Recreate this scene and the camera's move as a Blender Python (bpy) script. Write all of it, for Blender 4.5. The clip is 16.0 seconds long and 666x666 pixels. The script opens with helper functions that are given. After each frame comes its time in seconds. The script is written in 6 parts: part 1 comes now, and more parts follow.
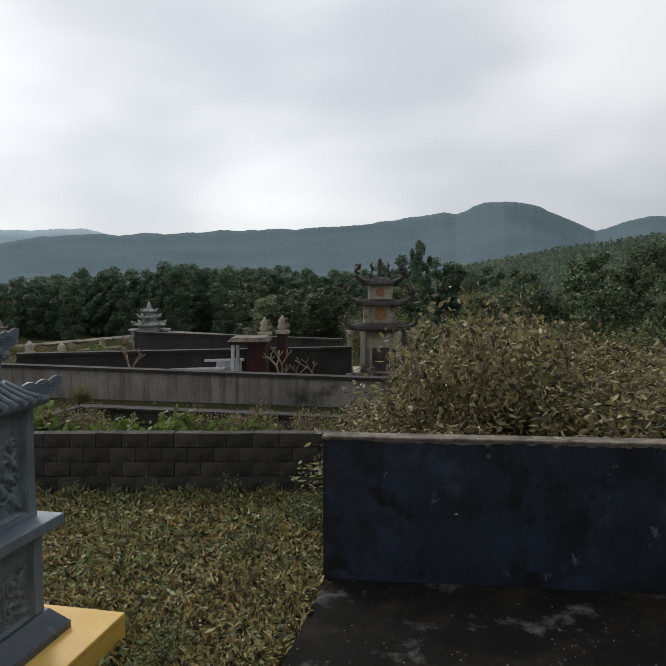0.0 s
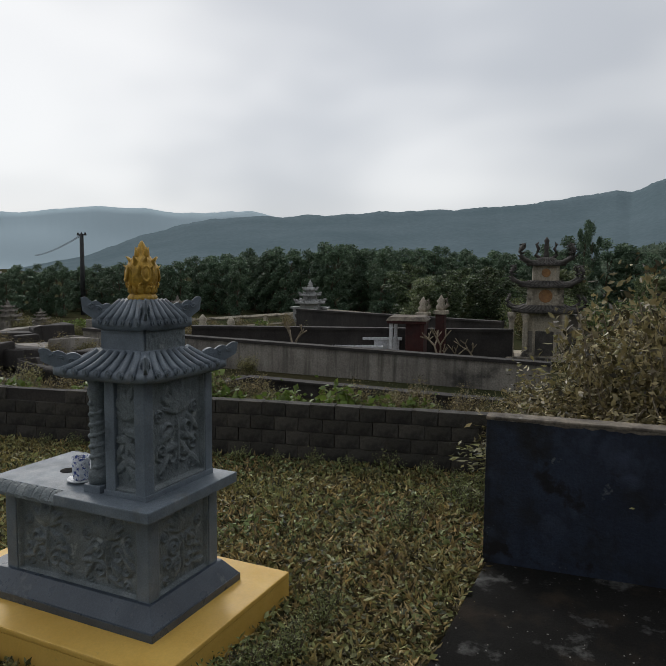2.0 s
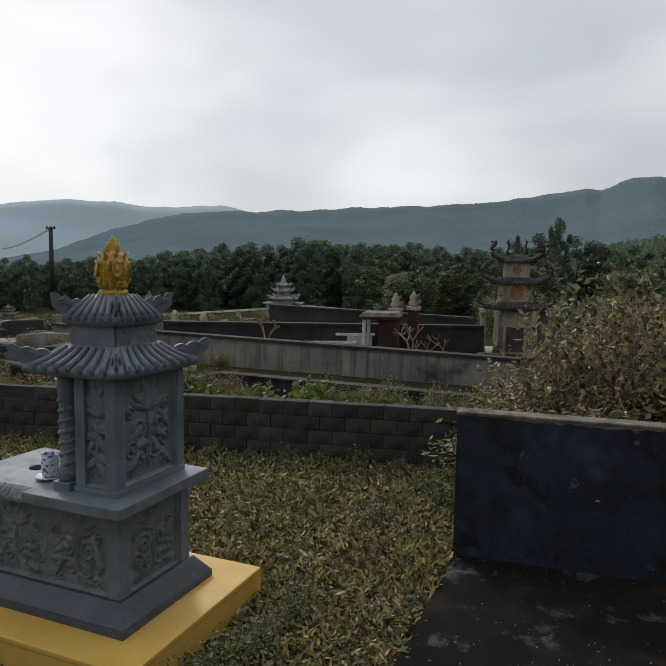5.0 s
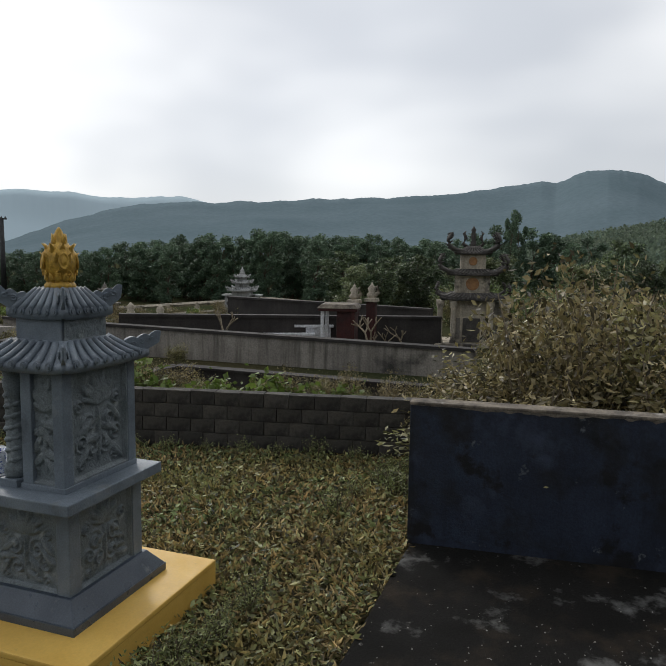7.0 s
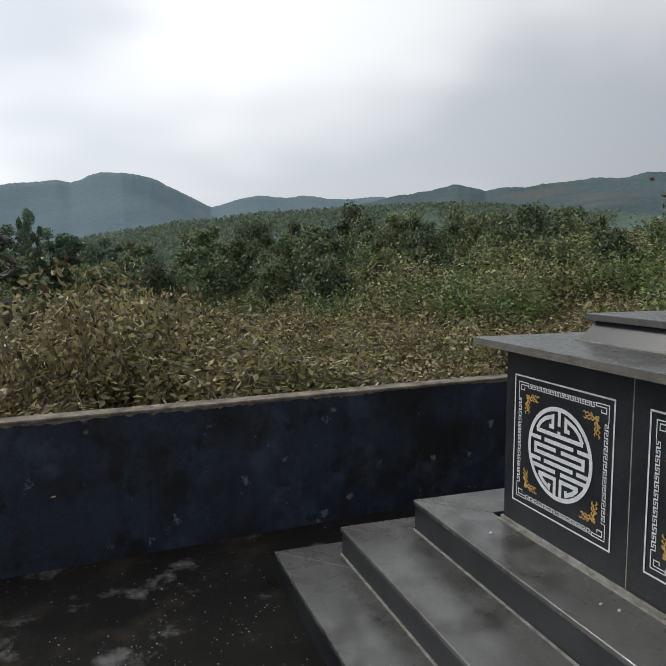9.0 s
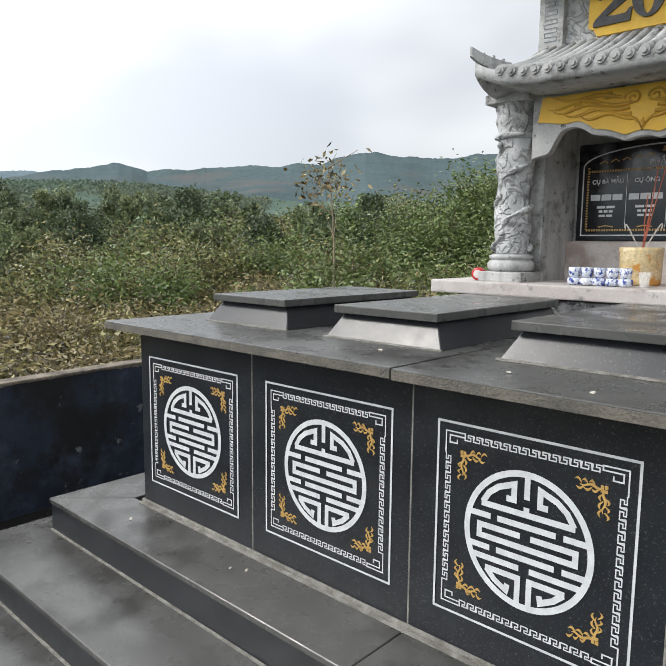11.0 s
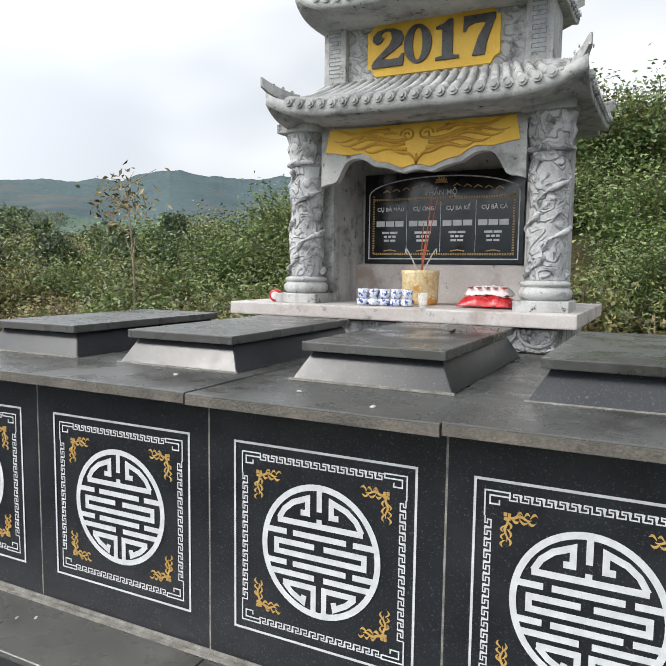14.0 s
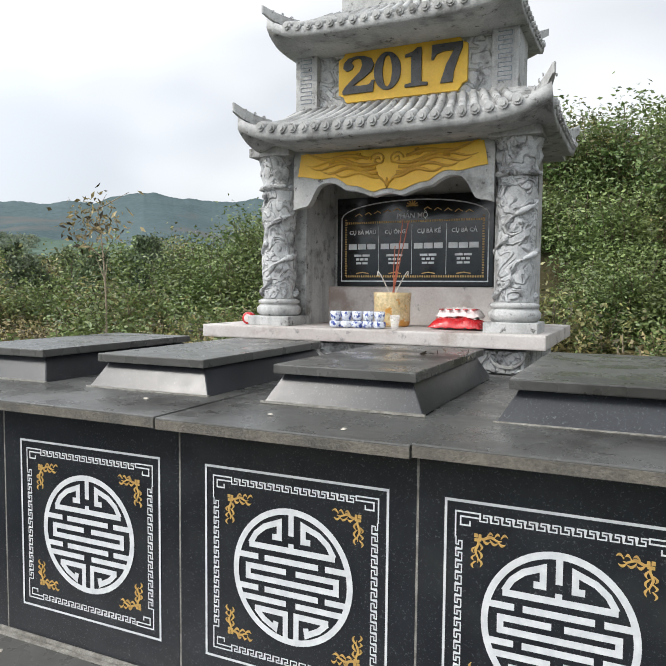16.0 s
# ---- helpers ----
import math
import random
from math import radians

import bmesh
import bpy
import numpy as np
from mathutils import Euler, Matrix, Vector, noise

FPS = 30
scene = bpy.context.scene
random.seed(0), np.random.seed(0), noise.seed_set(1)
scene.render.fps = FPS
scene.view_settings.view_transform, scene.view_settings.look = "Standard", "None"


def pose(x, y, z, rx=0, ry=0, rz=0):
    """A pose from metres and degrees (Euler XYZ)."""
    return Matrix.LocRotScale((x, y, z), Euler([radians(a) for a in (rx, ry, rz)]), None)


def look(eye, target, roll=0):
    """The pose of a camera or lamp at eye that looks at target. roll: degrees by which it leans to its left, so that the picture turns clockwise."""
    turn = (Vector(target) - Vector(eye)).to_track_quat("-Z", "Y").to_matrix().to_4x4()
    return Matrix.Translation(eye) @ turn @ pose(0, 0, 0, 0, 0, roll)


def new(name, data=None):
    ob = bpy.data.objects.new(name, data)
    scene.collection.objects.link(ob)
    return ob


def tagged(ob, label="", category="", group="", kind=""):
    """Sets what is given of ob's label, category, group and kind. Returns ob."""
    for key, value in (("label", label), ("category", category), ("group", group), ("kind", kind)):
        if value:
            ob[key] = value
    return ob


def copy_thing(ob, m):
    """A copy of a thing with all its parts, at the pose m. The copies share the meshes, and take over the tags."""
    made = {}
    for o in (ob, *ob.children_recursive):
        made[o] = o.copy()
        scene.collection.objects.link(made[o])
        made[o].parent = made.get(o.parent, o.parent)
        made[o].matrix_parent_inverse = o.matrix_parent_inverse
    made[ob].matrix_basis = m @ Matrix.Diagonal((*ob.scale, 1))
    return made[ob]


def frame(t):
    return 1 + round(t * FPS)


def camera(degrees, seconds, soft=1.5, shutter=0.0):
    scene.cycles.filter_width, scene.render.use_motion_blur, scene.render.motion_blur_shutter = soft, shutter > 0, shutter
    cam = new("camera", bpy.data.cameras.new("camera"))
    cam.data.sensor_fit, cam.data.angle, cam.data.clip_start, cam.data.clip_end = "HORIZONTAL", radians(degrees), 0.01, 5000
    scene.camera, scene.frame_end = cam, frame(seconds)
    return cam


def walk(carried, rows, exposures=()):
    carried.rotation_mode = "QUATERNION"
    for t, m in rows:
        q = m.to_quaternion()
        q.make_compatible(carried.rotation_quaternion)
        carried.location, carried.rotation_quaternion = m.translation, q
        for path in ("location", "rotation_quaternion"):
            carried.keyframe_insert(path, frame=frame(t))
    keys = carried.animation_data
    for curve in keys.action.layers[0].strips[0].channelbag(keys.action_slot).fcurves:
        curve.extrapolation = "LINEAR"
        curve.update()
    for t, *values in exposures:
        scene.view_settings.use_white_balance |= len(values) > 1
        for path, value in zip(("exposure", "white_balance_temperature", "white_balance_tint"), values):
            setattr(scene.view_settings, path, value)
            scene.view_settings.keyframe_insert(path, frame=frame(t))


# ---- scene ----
cam = camera(52.7, 16.0, soft=0.65)
PATH = [
    (0, (-0.008, 0.365, 1.712), (-1.961, -0.048, 1.584), -0.2),
    (0.5, (-0.024, 0.333, 1.696), (-1.911, -0.317, 1.553), -0.0),
    (1, (-0.015, 0.317, 1.687), (-1.844, -0.48, 1.537), 0.4),
    (1.5, (-0.009, 0.302, 1.679), (-1.802, -0.569, 1.527), 0.8),
    (2, (-0.022, 0.301, 1.672), (-1.825, -0.545, 1.488), 0.5),
    (2.5, (-0.022, 0.304, 1.674), (-1.832, -0.528, 1.498), 0.6),
    (3, (-0.022, 0.304, 1.672), (-1.839, -0.511, 1.492), 0.6),
    (3.5, (-0.017, 0.301, 1.672), (-1.841, -0.499, 1.491), 1.1),
    (4, (-0.016, 0.304, 1.672), (-1.848, -0.478, 1.485), 0.9),
    (6.5, (-0.004, 0.336, 1.682), (-1.847, -0.412, 1.468), 1.3),
    (7, (-0.016, 0.352, 1.678), (-1.89, -0.311, 1.459), 0.8),
    (7.5, (-0.046, 0.379, 1.675), (-1.991, -0.044, 1.48), 0.5),
    (8, (-0.073, 0.429, 1.676), (-2.063, 0.396, 1.474), 0.8),
    (8.5, (-0.019, 0.476, 1.696), (-1.981, 0.815, 1.508), 0.6),
    (9, (0.013, 0.531, 1.697), (-1.863, 1.191, 1.488), -0.1),
    (9.5, (0.036, 0.58, 1.693), (-1.706, 1.536, 1.463), -0.5),
    (10, (0.052, 0.615, 1.701), (-1.551, 1.783, 1.449), -0.5),
    (10.2, (0.063, 0.634, 1.695), (-1.496, 1.861, 1.444), -0.3),
    (12.3, (0.134, 0.697, 1.701), (-0.867, 2.414, 1.477), 1.2),
    (12.5, (0.146, 0.688, 1.706), (-0.824, 2.426, 1.502), 1.1),
    (13, (0.155, 0.679, 1.711), (-0.775, 2.439, 1.521), 1.0),
    (13.5, (0.155, 0.682, 1.711), (-0.753, 2.452, 1.509), 0.9),
    (14, (0.154, 0.682, 1.712), (-0.739, 2.461, 1.518), 0.7),
    (14.5, (0.168, 0.68, 1.717), (-0.701, 2.474, 1.56), 0.1),
    (15, (0.171, 0.679, 1.718), (-0.685, 2.482, 1.586), 0.3),
    (15.5, (0.169, 0.682, 1.714), (-0.686, 2.484, 1.565), 0.2),
    (16, (0.17, 0.68, 1.716), (-0.66, 2.495, 1.587), 0.5),
]
walk(cam, [(t, look(eye, target, roll)) for t, eye, target, roll in PATH],
     exposures=[(0.0, -0.7), (1.5, -0.92), (4.2, -0.9), (6.5, -0.66), (8.0, -0.64), (9.0, -0.38), (10.2, 0.14), (12.3, 0.50), (16.0, 0.47)])

# ---- light ----
SUN_LEFT, SUN_UP = 136.0, 38.0      # degrees left of +y, and above the horizon
world = bpy.data.worlds.new("overcast_sky")
scene.world = world
world.use_nodes = True
wn, wl = world.node_tree.nodes, world.node_tree.links
wn.clear()


def wnode(kind, **values):
    n = wn.new(kind)
    for key, value in values.items():
        n.inputs[key].default_value = value
    return n


sky = wn.new("ShaderNodeTexSky")
sky.sky_type = "NISHITA"
sky.sun_disc = False
sky.sun_elevation = radians(SUN_UP)
sky.sun_rotation = radians(-SUN_LEFT)
sky_gain = wn.new("ShaderNodeMixRGB")
sky_gain.blend_type = "MULTIPLY"
sky_gain.inputs[0].default_value = 1.0
sky_gain.inputs[2].default_value = (0.13, 0.13, 0.13, 1)
wl.new(sky.outputs[0], sky_gain.inputs[1])
coord = wn.new("ShaderNodeTexCoord")
stretch = wn.new("ShaderNodeMapping")
stretch.inputs["Scale"].default_value = (1.0, 1.2, 2.7)
stretch.inputs["Rotation"].default_value = (0.28, -0.1, 0.4)
stretch.inputs["Location"].default_value = (0.35, 0.2, 0.15)
wl.new(coord.outputs["Generated"], stretch.inputs["Vector"])
clouds = wnode("ShaderNodeTexNoise", Scale=1.35, Detail=3.2, Roughness=0.45, Distortion=0.15)
wl.new(stretch.outputs[0], clouds.inputs["Vector"])
ramp = wn.new("ShaderNodeValToRGB")
ramp.color_ramp.interpolation = "EASE"
ramp.color_ramp.elements[0].position = 0.35
ramp.color_ramp.elements[0].color = (0.575, 0.60, 0.64, 1)
ramp.color_ramp.elements[1].position = 0.62
ramp.color_ramp.elements[1].color = (0.91, 0.92, 0.93, 1)
wl.new(clouds.outputs["Fac"], ramp.inputs[0])
# the clouds are thinnest, and so brightest, round the hidden sun
sun_way = Vector((-math.sin(radians(SUN_LEFT)) * math.cos(radians(SUN_UP)), math.cos(radians(SUN_LEFT)) * math.cos(radians(SUN_UP)), math.sin(radians(SUN_UP))))
dot = wn.new("ShaderNodeVectorMath")
dot.operation = "DOT_PRODUCT"
dot.inputs[1].default_value = sun_way
wl.new(coord.outputs["Generated"], dot.inputs[0])
glow = wn.new("ShaderNodeMapRange")
glow.interpolation_type = "LINEAR"
glow.inputs["From Min"].default_value = -0.05
glow.inputs["From Max"].default_value = 0.85
glow.inputs["To Min"].default_value = 0.98
glow.inputs["To Max"].default_value = 2.25
wl.new(dot.outputs["Value"], glow.inputs["Value"])
bright = wn.new("ShaderNodeVectorMath")
bright.operation = "SCALE"
wl.new(ramp.outputs[0], bright.inputs[0])
wl.new(glow.outputs[0], bright.inputs["Scale"])
cover = wn.new("ShaderNodeMixRGB")
cover.inputs[0].default_value = 0.86
wl.new(sky_gain.outputs[0], cover.inputs[1])
wl.new(bright.outputs[0], cover.inputs[2])
back = wn.new("ShaderNodeBackground")
back.inputs["Strength"].default_value = 0.9
wl.new(cover.outputs[0], back.inputs["Color"])
wout = wn.new("ShaderNodeOutputWorld")
wl.new(back.outputs[0], wout.inputs["Surface"])

sun = new("sun", bpy.data.lights.new("sun", "SUN"))
sun.data.energy = 1.5
sun.data.angle = radians(12)
sun.data.color = (1.0, 0.96, 0.9)
sun.matrix_world = look(sun_way * 50, (0, 0, 0))


# ---- materials ----
def material(name, base, second=None, rough=0.7, metal=0.0, scale=6.0, fine=60.0, bump=0.3, bump_scale=None, spots=None, spot_scale=3.0,
             spot_cut=(0.55, 0.7), streak=0.0, island=0.0, obj_random=0.0, spec=0.5, coat=0.0, rough_var=0.12, carve=0.0, carve_scale=14.0, through_light=0.0, grain_=1.0):
    """A painted, stone or plant surface: two colours mixed by a coarse noise, a fine grain, spots, vertical streaks and relief."""
    m = bpy.data.materials.new(name)
    m.use_nodes = True
    n, l = m.node_tree.nodes, m.node_tree.links
    bsdf = n["Principled BSDF"]
    second = second or tuple(c * 0.7 for c in base)
    tc = n.new("ShaderNodeTexCoord")
    place = tc.outputs["Object"]

    def noise_at(s, detail=4.0, rough_=0.55, vec=None):
        t = n.new("ShaderNodeTexNoise")
        t.inputs["Scale"].default_value = s
        t.inputs["Detail"].default_value = detail
        t.inputs["Roughness"].default_value = rough_
        l.new(vec or place, t.inputs["Vector"])
        return t.outputs["Fac"]

    def mapped(fac, a, b, lo=0.0, hi=1.0):
        r = n.new("ShaderNodeMapRange")
        r.inputs["From Min"].default_value, r.inputs["From Max"].default_value = a, b
        r.inputs["To Min"].default_value, r.inputs["To Max"].default_value = lo, hi
        l.new(fac, r.inputs["Value"])
        return r.outputs[0]

    def mix(fac, a, b, blend="MIX"):
        x = n.new("ShaderNodeMixRGB")
        x.blend_type = blend
        for k, v in zip((0, 1, 2), (fac, a, b)):
            if isinstance(v, (int, float)):
                x.inputs[k].default_value = v
            elif isinstance(v, tuple):
                x.inputs[k].default_value = (*v, 1)
            else:
                l.new(v, x.inputs[k])
        return x.outputs[0]

    coarse = noise_at(scale)
    col = mix(mapped(coarse, 0.35, 0.65), base, second)
    grain = noise_at(fine, 3.0, 0.6)
    col = mix(1.0, col, mix(mapped(grain, 0.3, 0.7), tuple([1 - 0.26 * grain_] * 3), tuple([1 + 0.22 * grain_] * 3)), "MULTIPLY")
    if streak:
        sm = n.new("ShaderNodeMapping")
        sm.inputs["Scale"].default_value = (1, 1, 0.07)
        l.new(place, sm.inputs["Vector"])
        st = noise_at(9.0, 5.0, 0.6, sm.outputs[0])
        col = mix(mapped(st, 0.48, 0.72, 0.0, streak), col, tuple(c * 0.25 for c in base))
    for spot in spots or ():
        sp = noise_at(spot[1], 6.0, 0.65)
        col = mix(mapped(sp, spot[2], spot[3]), col, spot[0])
    if island:
        g = n.new("ShaderNodeNewGeometry")
        col = mix(1.0, col, mix(g.outputs["Random Per Island"], tuple([1 - island] * 3), (1 + island, 1 + island * 0.9, 1 + island * 0.6)), "MULTIPLY")
    if obj_random:
        o = n.new("ShaderNodeObjectInfo")
        col = mix(1.0, col, mix(o.outputs["Random"], tuple([1 - obj_random] * 3), tuple([1 + obj_random] * 3)), "MULTIPLY")
    l.new(col, bsdf.inputs["Base Color"])
    rv = noise_at(scale * 2.3)
    l.new(mapped(rv, 0.3, 0.7, max(0.02, rough - rough_var), min(1, rough + rough_var)), bsdf.inputs["Roughness"])
    bsdf.inputs["Metallic"].default_value = metal
    bsdf.inputs["Specular IOR Level"].default_value = spec
    bsdf.inputs["Coat Weight"].default_value = coat
    height = noise_at(bump_scale or fine, 5.0, 0.6)
    b = n.new("ShaderNodeBump")
    b.inputs["Strength"].default_value = bump
    b.inputs["Distance"].default_value = 0.01
    l.new(height, b.inputs["Height"])
    last = b.outputs[0]
    if carve:
        v = n.new("ShaderNodeTexNoise")
        v.inputs["Scale"].default_value = carve_scale
        v.inputs["Detail"].default_value = 1.5
        v.inputs["Distortion"].default_value = 2.2
        l.new(place, v.inputs["Vector"])
        b2 = n.new("ShaderNodeBump")
        b2.inputs["Strength"].default_value = carve
        b2.inputs["Distance"].default_value = 0.03
        l.new(mapped(v.outputs["Fac"], 0.44, 0.56), b2.inputs["Height"])
        l.new(last, b2.inputs["Normal"])
        last = b2.outputs[0]
    l.new(last, bsdf.inputs["Normal"])
    if through_light:
        tr = n.new("ShaderNodeBsdfTranslucent")
        l.new(col, tr.inputs["Color"])
        ms = n.new("ShaderNodeMixShader")
        ms.inputs[0].default_value = through_light
        l.new(bsdf.outputs[0], ms.inputs[1])
        l.new(tr.outputs[0], ms.inputs[2])
        l.new(ms.outputs[0], n["Material Output"].inputs["Surface"])
    return m


BLACK_GRANITE = material("black_granite", (0.012, 0.014, 0.018), (0.020, 0.023, 0.028), 0.32, fine=420, scale=7, bump=0.04,
                         spots=[((0.10, 0.105, 0.11), 170, 0.58, 0.67), ((0.032, 0.035, 0.036), 2.6, 0.54, 0.70)], rough_var=0.04)
GREY_GRANITE = material("grey_granite", (0.096, 0.097, 0.092), (0.070, 0.071, 0.067), 0.30, fine=350, scale=3.0, bump=0.05,
                        spots=[((0.030, 0.029, 0.026), 1.7, 0.53, 0.64), ((0.16, 0.155, 0.14), 8, 0.66, 0.80)], rough_var=0.16, grain_=0.6)
EDGE_GRANITE = material("raw_granite_edge", (0.16, 0.145, 0.12), (0.09, 0.085, 0.075), 0.75, fine=120, scale=9, bump=0.5)
GROUT = material("pale_grout", (0.34, 0.33, 0.30), (0.18, 0.17, 0.15), 0.9, fine=150, scale=20, bump=0.6)
WHITE_PAINT = material("white_engraving_paint", (0.70, 0.72, 0.73), (0.58, 0.60, 0.62), 0.6, fine=200, scale=25, bump=0.08, grain_=0.25)
GOLD_PAINT = material("gold_engraving_paint", (0.62, 0.40, 0.12), (0.45, 0.28, 0.09), 0.55, fine=200, scale=30, bump=0.1, grain_=0.3)
PALE_STONE = material("pale_carved_stone", (0.52, 0.525, 0.52), (0.37, 0.375, 0.37), 0.8, fine=110, scale=5, bump=0.25, streak=0.55,
                      spots=[((0.17, 0.17, 0.16), 5.5, 0.54, 0.68), ((0.05, 0.048, 0.044), 2.9, 0.57, 0.68), ((0.06, 0.058, 0.052), 22, 0.60, 0.70), ((0.50, 0.49, 0.47), 13, 0.62, 0.75)], grain_=0.55)
PALE_CARVING = material("pale_stone_carving", (0.54, 0.55, 0.555), (0.40, 0.41, 0.415), 0.8, fine=110, scale=6, bump=0.25, carve=0.7, carve_scale=11,
                        spots=[((0.15, 0.15, 0.15), 9, 0.53, 0.66), ((0.09, 0.088, 0.082), 3.0, 0.60, 0.74)], grain_=0.6)
PINK_STONE = material("pinkish_marble", (0.55, 0.52, 0.50), (0.46, 0.42, 0.40), 0.6, fine=90, scale=6, bump=0.15,
                      spots=[((0.30, 0.24, 0.21), 4, 0.53, 0.68), ((0.20, 0.195, 0.19), 13, 0.60, 0.70)], grain_=0.35)
BLUE_STONE = material("blue_grey_stone", (0.195, 0.232, 0.270), (0.130, 0.158, 0.190), 0.5, fine=150, scale=6, bump=0.2,
                      spots=[((0.26, 0.285, 0.30), 7, 0.58, 0.70), ((0.055, 0.065, 0.078), 3.5, 0.57, 0.70)], grain_=0.6)
BLUE_CARVING = material("blue_grey_carving", (0.20, 0.23, 0.245), (0.13, 0.155, 0.165), 0.65, fine=150, scale=8, bump=0.25, carve=0.25, carve_scale=18,
                        spots=[((0.30, 0.33, 0.33), 12, 0.57, 0.68)])
POLISHED = material("polished_dark_stone", (0.075, 0.098, 0.130), (0.048, 0.064, 0.088), 0.35, fine=150, scale=5, bump=0.1, spots=[((0.16, 0.18, 0.20), 5, 0.60, 0.68)])
YELLOW_PAINT = material("yellow_paint", (0.78, 0.50, 0.12), (0.70, 0.43, 0.09), 0.5, fine=90, scale=5, bump=0.12,
                        spots=[((0.30, 0.22, 0.10), 7, 0.66, 0.80)], grain_=0.2)
YELLOW_SIGN = material("yellow_relief_paint", (0.80, 0.50, 0.04), (0.72, 0.42, 0.03), 0.45, fine=80, scale=9, bump=0.15, grain_=0.25)
GOLD_LOTUS = material("old_gold_paint", (0.62, 0.38, 0.06), (0.42, 0.25, 0.04), 0.42, metal=0.25, fine=60, scale=22, bump=0.3)
NUMBER_BLACK = material("black_numeral_paint", (0.02, 0.02, 0.022), (0.05, 0.05, 0.05), 0.35, fine=90, scale=30, bump=0.2, grain_=0.5)
PLAQUE_BLACK = material("polished_black_plaque", (0.012, 0.012, 0.014), (0.02, 0.02, 0.022), 0.12, fine=300, scale=10, bump=0.02)
NAVY_PAINT = material("weathered_navy_paint", (0.024, 0.035, 0.062), (0.014, 0.020, 0.037), 0.7, fine=70, scale=2.2, bump=0.35, streak=0.55,
                      spots=[((0.040, 0.052, 0.085), 2.3, 0.55, 0.66), ((0.008, 0.009, 0.010), 1.3, 0.50, 0.60), ((0.15, 0.16, 0.17), 5.0, 0.63, 0.68), ((0.006, 0.006, 0.007), 3.6, 0.57, 0.64)])
OLD_CEMENT = material("mouldy_cement_edge", (0.26, 0.22, 0.17), (0.10, 0.085, 0.07), 0.9, fine=60, scale=7, bump=0.6,
                      spots=[((0.36, 0.34, 0.30), 9, 0.6, 0.75), ((0.04, 0.035, 0.03), 4, 0.55, 0.7)])
MOULDY_FLOOR = material("black_mouldy_cement", (0.010, 0.010, 0.009), (0.015, 0.014, 0.013), 0.9, fine=90, scale=1.4, bump=0.5, spec=0.1,
                        spots=[((0.030, 0.024, 0.018), 2.7, 0.52, 0.66), ((0.13, 0.13, 0.125), 2.4, 0.565, 0.68), ((0.22, 0.215, 0.20), 24, 0.655, 0.70)])
GREY_RENDER = material("stained_grey_render", (0.36, 0.33, 0.29), (0.22, 0.20, 0.18), 0.9, fine=40, scale=1.6, bump=0.3, streak=0.85,
                       spots=[((0.05, 0.048, 0.045), 1.2, 0.56, 0.7)])
DARK_RENDER = material("blackened_render", (0.055, 0.048, 0.045), (0.03, 0.027, 0.026), 0.9, fine=40, scale=1.6, bump=0.3, streak=0.4)
BLOCK = material("cement_block", (0.082, 0.074, 0.064), (0.046, 0.044, 0.039), 0.95, fine=70, scale=5, bump=0.9, obj_random=0.3,
                 spots=[((0.16, 0.145, 0.13), 8, 0.58, 0.68), ((0.022, 0.02, 0.019), 2.2, 0.50, 0.62)])
FIELD = material("rough_dry_field", (0.060, 0.054, 0.030), (0.036, 0.044, 0.022), 1.0, spec=0.0, fine=18, scale=0.25, bump=1.0, bump_scale=3)
GRASS = material("half_dry_grass", (0.33, 0.295, 0.135), (0.43, 0.32, 0.180), 0.6, scale=1.1, fine=20, bump=0.0, island=0.9, through_light=0.2)
GRASS_GREEN = material("low_green_weeds", (0.165, 0.225, 0.100), (0.29, 0.28, 0.140), 0.5, scale=1.3, fine=20, bump=0.0, island=0.9, through_light=0.2)
DEAD_LEAF = material("withered_brown_leaves", (0.29, 0.240, 0.138), (0.175, 0.162, 0.085), 0.5, scale=0.8, fine=15, bump=0.0, island=0.9, through_light=0.18)
OLIVE_LEAF = material("olive_leaves", (0.185, 0.200, 0.088), (0.25, 0.222, 0.115), 0.45, scale=0.8, fine=15, bump=0.0, island=0.9, through_light=0.18)
GREEN_LEAF = material("green_shrub_leaves", (0.110, 0.190, 0.062), (0.190, 0.222, 0.085), 0.42, scale=0.6, fine=12, bump=0.0, island=0.5, obj_random=0.15, through_light=0.18)
BRIGHT_LEAF = material("bright_creeper_leaves", (0.17, 0.24, 0.05), (0.12, 0.19, 0.05), 0.5, scale=2, fine=12, bump=0.0, island=0.35, through_light=0.3)
TREE_LEAF = material("dark_tree_leaves", (0.105, 0.175, 0.120), (0.140, 0.200, 0.125), 0.6, scale=0.15, fine=5, bump=0.0, island=0.4, obj_random=0.2, through_light=0.25)
# Leaf green paled and blued: distance haze worked into the colour.
FAR_LEAF = material("haze_paled_hillside_leaves", (0.125, 0.175, 0.130), (0.155, 0.190, 0.140), 0.8, scale=0.03, fine=1, bump=0.0, island=0.35, through_light=0.42)
BARK = material("grey_brown_bark", (0.16, 0.125, 0.085), (0.09, 0.07, 0.05), 0.9, scale=8, fine=60, bump=0.6)
PALE_TWIG = material("pale_dry_stems", (0.28, 0.235, 0.165), (0.20, 0.16, 0.11), 0.85, scale=8, fine=60, bump=0.3)
# Woods tinted blue-grey: the haze over them is painted into this colour.
MOUNTAIN = material("haze_tinted_mountain", (0.155, 0.205, 0.230), (0.130, 0.178, 0.200), 1.0, scale=0.006, fine=0.12, bump=0.25, bump_scale=0.05, spec=0.0, grain_=0.35)
